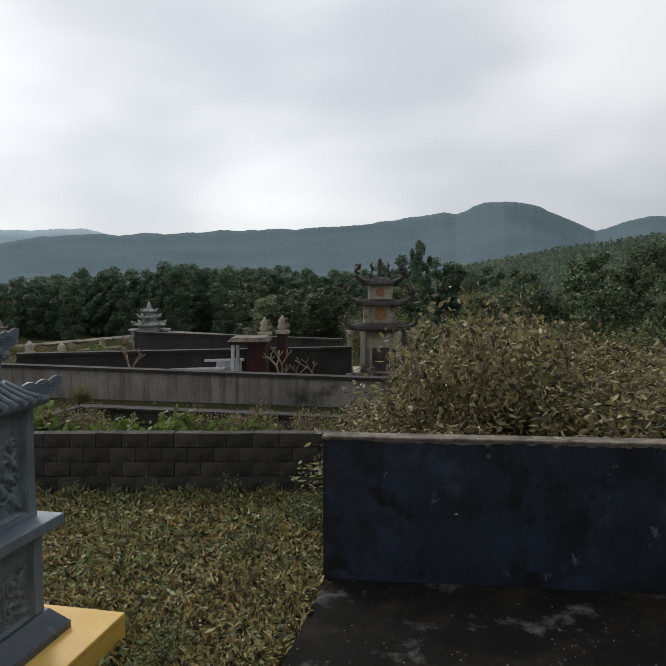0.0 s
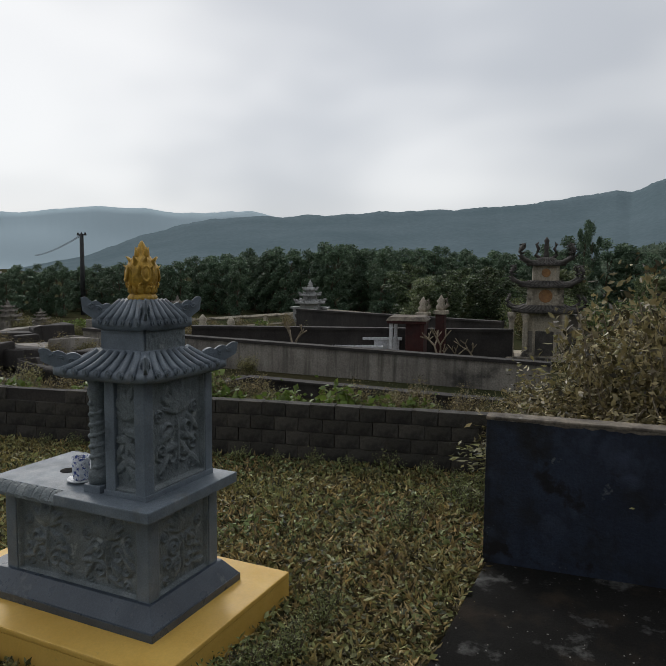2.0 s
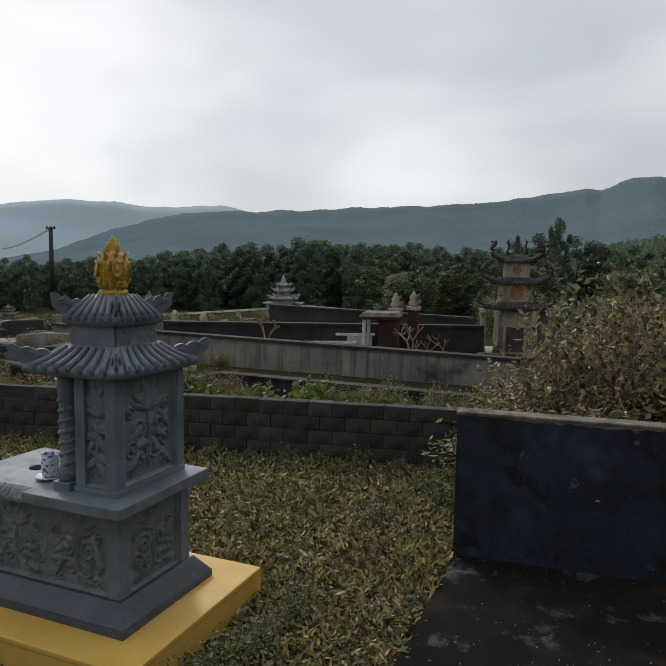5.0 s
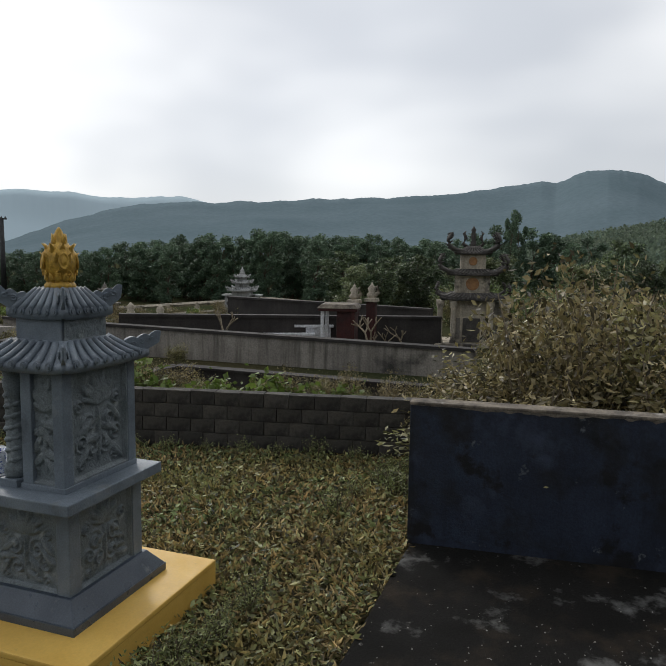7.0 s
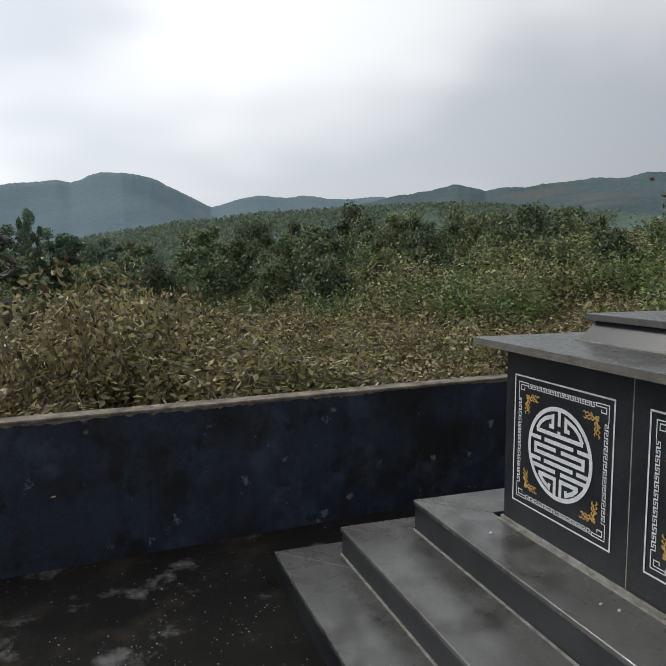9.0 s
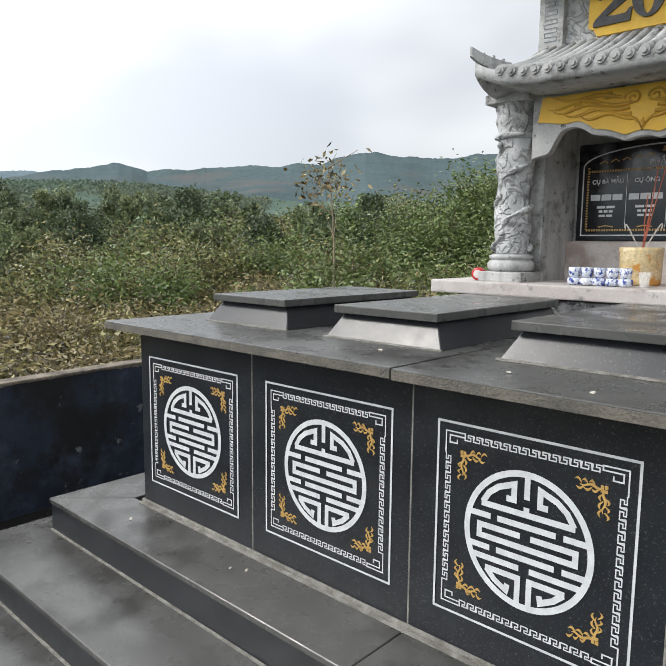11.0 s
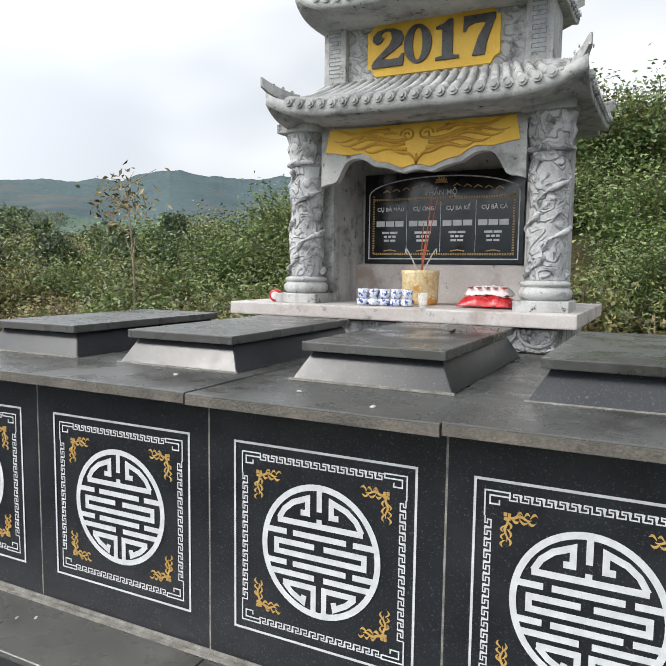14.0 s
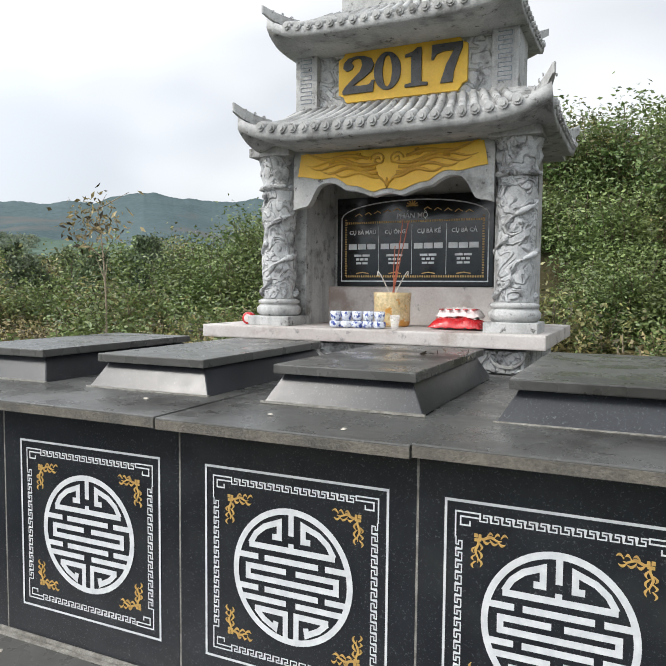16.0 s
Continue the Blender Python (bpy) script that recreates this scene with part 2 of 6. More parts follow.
# Green shifted to blue-grey to stand for haze; the spot is bare earth.
NEAR_RIDGE = material("haze_greyed_ridge", (0.100, 0.135, 0.142), (0.080, 0.112, 0.118), 1.0, scale=0.012, fine=0.25, bump=0.4, bump_scale=0.15, spec=0.0,
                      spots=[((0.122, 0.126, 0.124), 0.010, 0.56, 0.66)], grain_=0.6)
# Same haze mixed into the slope's own green.
HILL = material("haze_paled_hillside", (0.12, 0.165, 0.135), (0.095, 0.135, 0.110), 1.0, scale=0.03, fine=0.6, bump=0.5, bump_scale=0.4, spec=0.0)
# Pale blue-grey is distance haze put into the base colour.
FAR_RIDGE = material("haze_coloured_far_mountain", (0.47, 0.58, 0.64), (0.45, 0.56, 0.62), 1.0, scale=0.0012, fine=0.002, bump=0.0, spec=0.0, grain_=0.1)


# ---- small builders ----
def part(name, bm, mat, parent=None, label="", m=None, smooth=False):
    """Links a bmesh (or a ready mesh) as one mesh object under a thing or a part."""
    if isinstance(bm, bmesh.types.BMesh):
        me = bpy.data.meshes.new(name)
        bmesh.ops.recalc_face_normals(bm, faces=bm.faces[:])
        if smooth:
            for f in bm.faces:
                f.smooth = True
        bm.to_mesh(me)
        bm.free()
    else:
        me = bm
    if mat and not me.materials:
        me.materials.append(mat)
    ob = new(name, me)
    if parent is not None:
        ob.parent = parent
    if m is not None:
        ob.matrix_basis = m
    if label:
        ob["label"] = label
    return ob


def thing(name, label, category, m=None, group="", kind=""):
    ob = new(name)
    ob.empty_display_size = 0.1
    if m is not None:
        ob.matrix_basis = m
    return tagged(ob, label, category, group, kind)


def box(x0, x1, y0, y1, z0, z1, bevel=0.0, bm=None, taper=0.0):
    own = bmesh.new()
    v = []
    for z, t in ((z0, 0.0), (z1, taper)):
        for x, y in ((x0 + t, y0 + t), (x1 - t, y0 + t), (x1 - t, y1 - t), (x0 + t, y1 - t)):
            v.append(own.verts.new((x, y, z)))
    for f in ((3, 2, 1, 0), (4, 5, 6, 7), (0, 1, 5, 4), (1, 2, 6, 5), (2, 3, 7, 6), (3, 0, 4, 7)):
        own.faces.new([v[i] for i in f])
    if bevel:
        bmesh.ops.bevel(own, geom=own.edges[:], offset=bevel, segments=2, affect="EDGES", profile=0.6)
    return merged(own, bm)


def merged(own, bm):
    if bm is None:
        return own
    me = bpy.data.meshes.new("scratch")
    own.to_mesh(me)
    own.free()
    bm.from_mesh(me)
    bpy.data.meshes.remove(me)
    return bm


def lathe(profile, steps=24, bm=None, cx=0.0, cy=0.0, wobble=None):
    """A turned solid from (radius, z) rows, from the bottom up."""
    own = bmesh.new()
    rings = []
    for r, z in profile:
        ring = []
        for i in range(steps):
            a = 2 * math.pi * i / steps
            k = r * (1 + (wobble(a, z) if wobble else 0.0))
            ring.append(own.verts.new((cx + k * math.cos(a), cy + k * math.sin(a), z)))
        rings.append(ring)
    for p, q in zip(rings, rings[1:]):
        for i in range(steps):
            j = (i + 1) % steps
            own.faces.new((p[i], p[j], q[j], q[i]))
    own.faces.new(rings[0][::-1])
    own.faces.new(rings[-1])
    return merged(own, bm)


def tube(points, radii, sides=6, bm=None, flat=1.0):
    """A tapered rod along a line of points."""
    own = bmesh.new()
    pts = [Vector(p) for p in points]
    if not isinstance(radii, (list, tuple)):
        radii = [radii] * len(pts)
    rings = []
    for i, p in enumerate(pts):
        d = (pts[min(i + 1, len(pts) - 1)] - pts[max(i - 1, 0)]).normalized()
        side = d.cross(Vector((0, 0, 1)))
        if side.length < 1e-3:
            side = Vector((1, 0, 0))
        side.normalize()
        up = side.cross(d).normalized()
        rings.append([own.verts.new(p + radii[i] * (math.cos(a) * side + flat * math.sin(a) * up)) for a in [2 * math.pi * k / sides for k in range(sides)]])
    for a, b in zip(rings, rings[1:]):
        for i in range(sides):
            j = (i + 1) % sides
            own.faces.new((a[i], a[j], b[j], b[i]))
    own.faces.new(rings[0][::-1])
    own.faces.new(rings[-1])
    return merged(own, bm)


def plate(poly, depth, bm=None, m=None):
    """A flat shape, given as (x, z) corners, standing in the plane y = 0 with its face at -depth."""
    own = bmesh.new()
    a = [own.verts.new((x, -depth, z)) for x, z in poly]
    b = [own.verts.new((x, 0, z)) for x, z in poly]
    own.faces.new(a)
    own.faces.new(b[::-1])
    for i in range(len(poly)):
        j = (i + 1) % len(poly)
        own.faces.new((a[i], b[i], b[j], a[j]))
    if m is not None:
        bmesh.ops.transform(own, matrix=m, verts=own.verts[:])
    return merged(own, bm)


def ribbon(line, width, depth, bm=None, closed=False):
    """A flat engraved line of even width along (x, z) points, in the plane y = 0."""
    own = bmesh.new()
    n = len(line)
    left, right = [], []
    for i in range(n):
        p = Vector(line[i])
        a = Vector(line[i - 1]) if (closed or i > 0) else None
        b = Vector(line[(i + 1) % n]) if (closed or i < n - 1) else None
        d1 = (p - a).normalized() if a is not None else None
        d2 = (b - p).normalized() if b is not None else None
        d1, d2 = d1 or d2, d2 or d1
        n1, n2 = Vector((-d1.y, d1.x)), Vector((-d2.y, d2.x))
        mid = n1 + n2
        mid = n1 if mid.length < 1e-4 else mid.normalized()
        k = width / 2 / max(0.4, mid.dot(n1))
        left.append(p + mid * k)
        right.append(p - mid * k)
    rows = []
    for l_, r_ in zip(left, right):
        rows.append((own.verts.new((l_.x, -depth, l_.y)), own.verts.new((r_.x, -depth, r_.y))))
    for i in range(n if closed else n - 1):
        a, b = rows[i], rows[(i + 1) % n]
        own.faces.new((a[0], a[1], b[1], b[0]))
    return merged(own, bm)


def from_arrays(name, verts, faces):
    me = bpy.data.meshes.new(name)
    me.from_pydata(verts, [], faces)
    return me


def leaf_mesh(name, at, size, aspect=0.42, seed=1, droop=0.35, curl=0.25):
    """Many separate leaves, each a folded four-cornered blade, at the given places."""
    rng = np.random.default_rng(seed)
    n = len(at)
    d = rng.normal(size=(n, 3))
    d[:, 2] = d[:, 2] * 0.6 - droop
    d /= np.linalg.norm(d, axis=1)[:, None]
    s = np.cross(d, rng.normal(size=(n, 3)))
    s /= np.linalg.norm(s, axis=1)[:, None]
    up = np.cross(s, d)
    ln = size * rng.uniform(0.6, 1.35, size=(n, 1))
    w = ln * aspect * rng.uniform(0.7, 1.2, size=(n, 1))
    mid = at + d * ln * 0.5
    v = np.empty((n, 4, 3))
    v[:, 0] = at
    v[:, 1] = mid + s * w * 0.5 + up * ln * curl * 0.3
    v[:, 2] = at + d * ln
    v[:, 3] = mid - s * w * 0.5 + up * ln * curl * 0.3
    me = bpy.data.meshes.new(name)
    me.vertices.add(n * 4)
    me.vertices.foreach_set("co", v.reshape(-1))
    me.loops.add(n * 6)
    base = np.arange(n)[:, None] * 4
    me.loops.foreach_set("vertex_index", (base + np.array([[0, 1, 2, 0, 2, 3]])).reshape(-1).astype(np.int32))
    me.polygons.add(n * 2)
    me.polygons.foreach_set("loop_start", np.arange(0, n * 6, 3, dtype=np.int32))
    me.update(calc_edges=True)
    return me


# ---- ground and distance ----
def smooth(a, b, x):
    k = min(1.0, max(0.0, (x - a) / (b - a)))
    return k * k * (3 - 2 * k)


def bearing(x, y):
    return math.degrees(math.atan2(-x, y))


BANK = ([-180, -95, -60, -30, -2, 5, 30, 45, 58, 75, 180], [0, 0, 3.2, 4.2, 3.5, 3.1, 1.35, 0.6, 0.2, 0, 0])


def ground_z(x, y):
    r, p = math.hypot(x, y), bearing(x, y)
    west = smooth(45, 80, p) + smooth(-150, -175, p)
    z = -0.03 - 2.0 * smooth(13, 60, r) * west
    z += float(np.interp(p, *BANK)) * smooth(6.5, 14, r)
    if r > 4:
        z += 0.10 * smooth(9, 20, r) * noise.noise(Vector((x * 0.3, y * 0.3, 0)))
    return z


def ground_sheet():
    radii = [0.0] + [0.8 * 1.125 ** k for k in range(72)]
    turns = 200
    verts, faces = [(0, 0, -0.03)], []
    for r in radii[1:]:
        for i in range(turns):
            a = 2 * math.pi * i / turns
            x, y = r * math.cos(a), r * math.sin(a)
            verts.append((x, y, ground_z(x, y)))
    for i in range(turns):
        faces.append((0, 1 + i, 1 + (i + 1) % turns))
    for k in range(len(radii) - 2):
        p, q = 1 + k * turns, 1 + (k + 1) * turns
        for i in range(turns):
            j = (i + 1) % turns
            faces.append((p + i, q + i, q + j, p + j))
    me = from_arrays("ground", verts, faces)
    for f in me.polygons:
        f.use_smooth = True
    return me


tagged(part("ground", ground_sheet(), FIELD), "rough dry field sloping away to the valley", "ground", kind="structure")


def ridge(name, mat, bearings, rises, near, far, rough, step=0.12, seed=0.0, depth=10, drop=-3.0):
    """A wooded ridge seen from afar: its skyline rises (degrees) at the bearings given, and it slopes down towards the viewer."""
    verts, faces = [], []
    n = int((bearings[-1] - bearings[0]) / step) + 1
    for i in range(n):
        p = bearings[0] + i * step
        top = float(np.interp(p, bearings, rises))
        a = radians(p)
        for k in range(depth + 2):
            f = min(1.0, k / depth)
            r = near + (far - near) * f
            if k > depth:
                r = far * 1.15
            px, py = -math.sin(a) * r, math.cos(a) * r
            h = far * math.tan(radians(top)) + 1.7
            bumpy = rough * noise.fractal(Vector((px / far * 22 + seed, py / far * 22, seed)), 0.9, 2.1, 6)
            spur = 0.16 * h * noise.noise(Vector((p * 0.12 + seed, f * 1.3, 3.0))) * math.sin(math.pi * f)
            z = drop + (h - drop) * f ** 1.25 + spur + bumpy * (0.06 + 0.94 * f ** 3) + far * 0.0011 * f ** 6 * abs(noise.noise(Vector((p * 2.1, seed, 0))) + 0.6 * noise.noise(Vector((p * 5.0, seed, 7))))
            verts.append((px, py, z if k <= depth else -5))
    w = depth + 2
    for i in range(n - 1):
        for k in range(w - 1):
            faces.append((i * w + k, (i + 1) * w + k, (i + 1) * w + k + 1, i * w + k + 1))
    me = from_arrays(name, verts, faces)
    for f in me.polygons:
        f.use_smooth = True
    return part(name, me, mat)


# farthest range: its colour carries the haze, there is no mist in the air
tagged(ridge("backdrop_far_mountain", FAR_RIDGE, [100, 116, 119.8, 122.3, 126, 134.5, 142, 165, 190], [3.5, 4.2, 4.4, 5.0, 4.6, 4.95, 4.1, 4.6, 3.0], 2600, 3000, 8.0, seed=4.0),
       "mountain range under low cloud, pale haze painted into its colour", "mountain", kind="structure")
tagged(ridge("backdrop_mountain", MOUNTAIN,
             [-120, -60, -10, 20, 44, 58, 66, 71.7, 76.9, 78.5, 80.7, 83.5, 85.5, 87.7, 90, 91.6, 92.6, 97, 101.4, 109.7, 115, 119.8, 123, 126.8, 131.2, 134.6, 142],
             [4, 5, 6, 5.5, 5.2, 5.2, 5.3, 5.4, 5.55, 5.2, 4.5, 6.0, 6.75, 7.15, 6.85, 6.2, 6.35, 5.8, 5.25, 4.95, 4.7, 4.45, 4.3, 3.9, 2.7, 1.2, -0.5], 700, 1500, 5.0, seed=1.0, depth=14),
       "long wooded mountain with a rounded peak, blue-grey haze painted into its colour", "mountain", kind="structure")
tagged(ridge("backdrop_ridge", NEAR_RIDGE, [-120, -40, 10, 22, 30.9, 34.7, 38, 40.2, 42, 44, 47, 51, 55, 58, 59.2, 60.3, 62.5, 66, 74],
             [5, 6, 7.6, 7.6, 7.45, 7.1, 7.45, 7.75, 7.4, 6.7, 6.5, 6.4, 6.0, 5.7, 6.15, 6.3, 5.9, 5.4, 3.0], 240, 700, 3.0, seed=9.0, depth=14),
       "wooded ridge with a bare reddish patch, its green greyed by painted haze", "hill", kind="structure")
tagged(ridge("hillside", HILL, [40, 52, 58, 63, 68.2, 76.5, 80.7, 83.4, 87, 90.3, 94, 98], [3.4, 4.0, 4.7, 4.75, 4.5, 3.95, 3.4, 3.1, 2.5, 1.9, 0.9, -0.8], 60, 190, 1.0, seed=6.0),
       "low green scrub-covered hillside, paled by haze painted into its colour", "hill", kind="structure")

# ---- pavement, walls ----
floor = box(-3.93, 3.2, -0.485, 5.6, -0.35, 0.0, 0.012)
for v in floor.verts:
    if v.co.x < 0:
        v.co.x -= 0.09 * (v.co.y + 0.5)      # its edge runs along under the navy wall
tagged(part("pavement", floor, MOULDY_FLOOR), "black mouldy cement forecourt with pale scuffs and grit", "pavement", kind="structure")

navy = thing("wall_navy", "low cement wall in weathered navy paint with bare worn top", "wall", pose(-3.803, -0.503, 0, 0, 0, 5.2) @ pose(3.803, 0.503, 0), kind="structure")
bm = box(-3.93, -3.809, -0.503, 7.5, -0.3, 0.846, 0.006)
part("wall_body", bm, NAVY_PAINT, navy)
part("wall_top", box(-3.934, -3.803, -0.508, 7.505, 0.838, 0.858, 0.008), OLD_CEMENT, navy, "bare mouldy cement top edge")

edge = [(y * 0.02 - 0.5, 0.838) for y in range(401)]
chips = [(y * 0.02 - 0.5, 0.837 - 0.015 * max(0.0, 0.1 + 1.6 * noise.noise(Vector((y * 0.045, 0.3, 2.0))) + 1.3 * noise.noise(Vector((y * 0.31, 1.0, 0))) + 0.9 * noise.noise(Vector((y * 0.9, 4.0, 0))))) for y in range(400, -1, -1)]
part("chipped_band", plate(edge + chips, 0.0025), OLD_CEMENT, navy, "chipped bare cement under the top edge", pose(-3.8085, 0, 0, 0, 0, 90))

# ---- tomb ----
TF = 2.357                       # plane of the engraved front
STEP_H = 0.15
tomb = thing("tomb", "black granite family tomb with four engraved front panels on steps", "tomb", kind="")


def step_tread(k, x0, y0, z, nxt, nx):
    st = part("step", box(x0 + 0.009, 1.4 - 0.02 * k, y0 + 0.009, 3.9, z - STEP_H - 0.02, z - 0.024), BLACK_GRANITE, tomb, "black granite riser with pale grout")
    # treads in three mitred slabs with a thin gap
    inner = nxt - y0 + 0.02
    own = bmesh.new()
    for poly in ([(x0, y0), (x0 + inner, y0 + inner), (x0 + inner, 3.9), (x0, 3.9)],
                 [(x0 + 0.004, y0), (-1.12, y0), (-1.12, y0 + inner), (x0 + inner + 0.004, y0 + inner)],
                 [(-1.117, y0), (1.4, y0), (1.4, y0 + inner), (-1.117, y0 + inner)]):
        lo = [own.verts.new((x, y, z - 0.024)) for x, y in poly]
        hi = [own.verts.new((x, y, z)) for x, y in poly]
        own.faces.new(hi)
        own.faces.new(lo[::-1])
        for i in range(4):
            j = (i + 1) % 4
            own.faces.new((lo[i], lo[j], hi[j], hi[i]))
    bmesh.ops.bevel(own, geom=own.edges[:], offset=0.003, segments=1, affect="EDGES")
    part("tread", own, GREY_GRANITE, st)
    part("grout_line", box(nx + 0.004, 1.38, nxt - 0.001, nxt + 0.014, z - 0.002, z + 0.006), GROUT, st)


step_tread(1, -3.372, 1.385, 0.15, 1.708, -3.224)
step_tread(2, -3.224, 1.708, 0.30, 2.056, -3.065)
step_tread(3, -3.065, 2.056, 0.46, 2.33, -2.70)

BODY = (-2.69, 0.44)
part("tomb_body", box(BODY[0], BODY[1], TF + 0.012, 3.66, 0.44, 1.302), BLACK_GRANITE, tomb)


def arc(cx, cz, r, a0, a1, n):
    return [(cx + r * math.cos(radians(a0 + (a1 - a0) * i / n)), cz + r * math.sin(radians(a0 + (a1 - a0) * i / n))) for i in range(n + 1)]


def medallion_mesh(R):
    """A round longevity sign: a ring with broken bars and hooked arcs."""
    d, w = 0.003, R * 0.088
    bm = ribbon(arc(0, 0, R * 0.955, 0, 354, 59), w * 1.05, d, closed=True)
    strokes = [[(0, 0.93), (0, 0.60)], [(0, 0.49), (0, 0.39)], [(-0.72, 0.385), (0.72, 0.385)],
               [(-0.45, 0.215), (0.45, 0.215)], [(-0.45, -0.255), (0.45, -0.255)],
               [(-0.08, 0.06), (-0.74, 0.06), (-0.74, -0.10), (0.74, -0.10), (0.74, 0.06), (0.08, 0.06)]]
    for s in (-1, 1):
        strokes += [[(s * 0.56, 0.215), (s * 0.93, 0.215)], [(s * 0.56, -0.255), (s * 0.92, -0.255)], [(s * 0.08, -0.41), (s * 0.86, -0.41)],
                    [(s * 0.62, -0.56), (s * 0.09, -0.56), (s * 0.09, -0.92)],
                    [(s * 0.60, -0.57), (s * 0.46, -0.70), (s * 0.27, -0.80), (s * 0.25, -0.70)],
                    [(s * x, z) for x, z in [(0.70, 0.40), (0.60, 0.56), (0.45, 0.68), (0.20, 0.775), (0.20, 0.55), (0.32, 0.55)]]]
    for k, line in enumerate(strokes):
        ribbon([(x * R, z * R) for x, z in line], w, d * (0.99 - 0.01 * k), bm)
    return bm


def fret_mesh(wd, ht):
    """A key-pattern border inside the panel's edge."""
    d, w, b = 0.0025, 0.0036, 0.017
    bm = bmesh.new()
    ix, iz = wd / 2 - 0.030, ht / 2 - 0.030
    for vertical in (0, 1):
        length = (2 * iz if vertical else 2 * ix) - 0.13
        n = int(length / 0.030)
        p = length / n
        line = []
        for k in range(n):
            s0 = -length / 2 + k * p
            line += [(s0, 0), (s0, b), (s0 + 0.68 * p, b), (s0 + 0.68 * p, 0.42 * b), (s0 + 0.36 * p, 0.42 * b), (s0 + 0.36 * p, 0), (s0 + p, 0)]
        for side in (-1, 1):
            if vertical:
                ribbon([(side * (ix - v), u) for u, v in line], w, d, bm)
            else:
                ribbon([(u, side * (iz - v)) for u, v in line], w, d, bm)
    for sx in (-1, 1):
        for sz in (-1, 1):
            c = [(0.0, -0.068), (0.0, 0.0), (-0.068, 0.0), (-0.068, -0.012), (-0.014, -0.012), (-0.014, -0.034), (-0.040, -0.034), (-0.040, -0.022)]
            ribbon([(sx * (ix + 0.002 + x), sz * (iz + 0.002 + z)) for x, z in c], w * 1.2, d, bm)
    return bm


def corner_mesh():
    """A gold scroll of flame-like leaves filling a corner."""
    bm = bmesh.new()
    for flip in (0, 1):
        # a wavy stem along the edge, hooked leaves on both sides, and a tongue at its end
        flames = [([(0.014 + 0.074 * f, 0.010 + 0.0045 * math.sin(f * 9)) for f in [i / 14 for i in range(15)]], 0.0036)]
        for x0_, len_, way_ in ((0.026, 0.024, 1), (0.040, 0.020, -1), (0.050, 0.026, 1), (0.064, 0.018, -1), (0.074, 0.026, 1), (0.084, 0.022, -1)):
            flames.append(([(x0_ + len_ * f, 0.010 + way_ * (0.004 + 0.012 * math.sin(f * 2.6))) for f in [i / 6 for i in range(7)]], 0.0032))
        for q, (line, w0) in enumerate(flames):
            n_ = len(line) - 1
            wide = [0.0006 + w0 * math.sin(math.pi * min(1, i / n_ * 0.85 + 0.15)) for i in range(n_ + 1)]
            poly = [(x, z + w_) for (x, z), w_ in zip(line, wide)] + [(x, z - w_) for (x, z), w_ in reversed(list(zip(line, wide)))]
            plate([((x, -z) if not flip else (z, -x)) for x, z in poly], 0.0030 - 0.0001 * q - 0.00005 * flip, bm)
    for cx_, cz_, q in ((0.006, -0.006, 0.0055), (0.019, -0.006, 0.0045), (0.006, -0.019, 0.0045), (0.018, -0.018, 0.0045)):
        plate([(cx_ - q, cz_ - q), (cx_ + q, cz_ - q), (cx_ + q, cz_ + q), (cx_ - q, cz_ + q)], 0.0022, bm)
    return bm


PW, PH = 0.612, 0.592
MED, FRET, CORNER = None, None, None
JOINTS = (-2.69, -1.89, -1.118, -0.347, 0.44)
EDGES = ((-2.612, -1.977), (-1.803, -1.195), (-1.017, -0.429), (-0.270, 0.296))
for k in range(4):
    a, b = JOINTS[k], JOINTS[k + 1]
    c, wide = sum(EDGES[k]) / 2, EDGES[k][1] - EDGES[k][0]
    pan = part("front_panel", box(a + 0.003, b - 0.003, TF, TF + 0.02, 0.475, 1.302, 0.002), BLACK_GRANITE, tomb, "black granite panel with white engraved emblem")
    at = pose(c, TF, 0.884) @ Matrix.Diagonal((wide / PW, 1, 1, 1))
    bm = ribbon([(-PW / 2, -PH / 2), (PW / 2, -PH / 2), (PW / 2, PH / 2), (-PW / 2, PH / 2)], 0.0075, 0.003, closed=True)
    part("border_line", bm, WHITE_PAINT, pan, "", at)
    FRET = FRET or part("key_border", fret_mesh(PW, PH), WHITE_PAINT, None).data
    MED = MED or part("emblem", medallion_mesh(0.202), WHITE_PAINT, None).data
    CORNER = CORNER or part("corner_scroll", corner_mesh(), GOLD_PAINT, None).data
    part("key_border", FRET, None, pan, "white key-pattern border", at)
    part("emblem", MED, None, pan, "round white longevity emblem", at)
    for sx in (-1, 1):
        for sz in (-1, 1):
            part("corner_scroll", CORNER, None, pan, "gold leaf scroll", at @ pose(sx * 0.226, 0, sz * 0.216) @ Matrix.Diagonal((-sx * 0.86, 1, sz * 0.86, 1)))["kind"] = "stuff"
    if k:
        part("joint", box(a - 0.003, a + 0.003, TF + 0.001, TF + 0.01, 0.47, 1.302), GROUT, tomb, "pale cement joint")
for o in [o for o in scene.objects if o.parent is None and o.name in ("key_border", "emblem", "corner_scroll")]:
    bpy.data.objects.remove(o)
part("base_joint", box(BODY[0] - 0.01, BODY[1], TF - 0.009, TF + 0.012, 0.455, 0.478, 0.003), GROUT, tomb, "pale cement joint along the step")

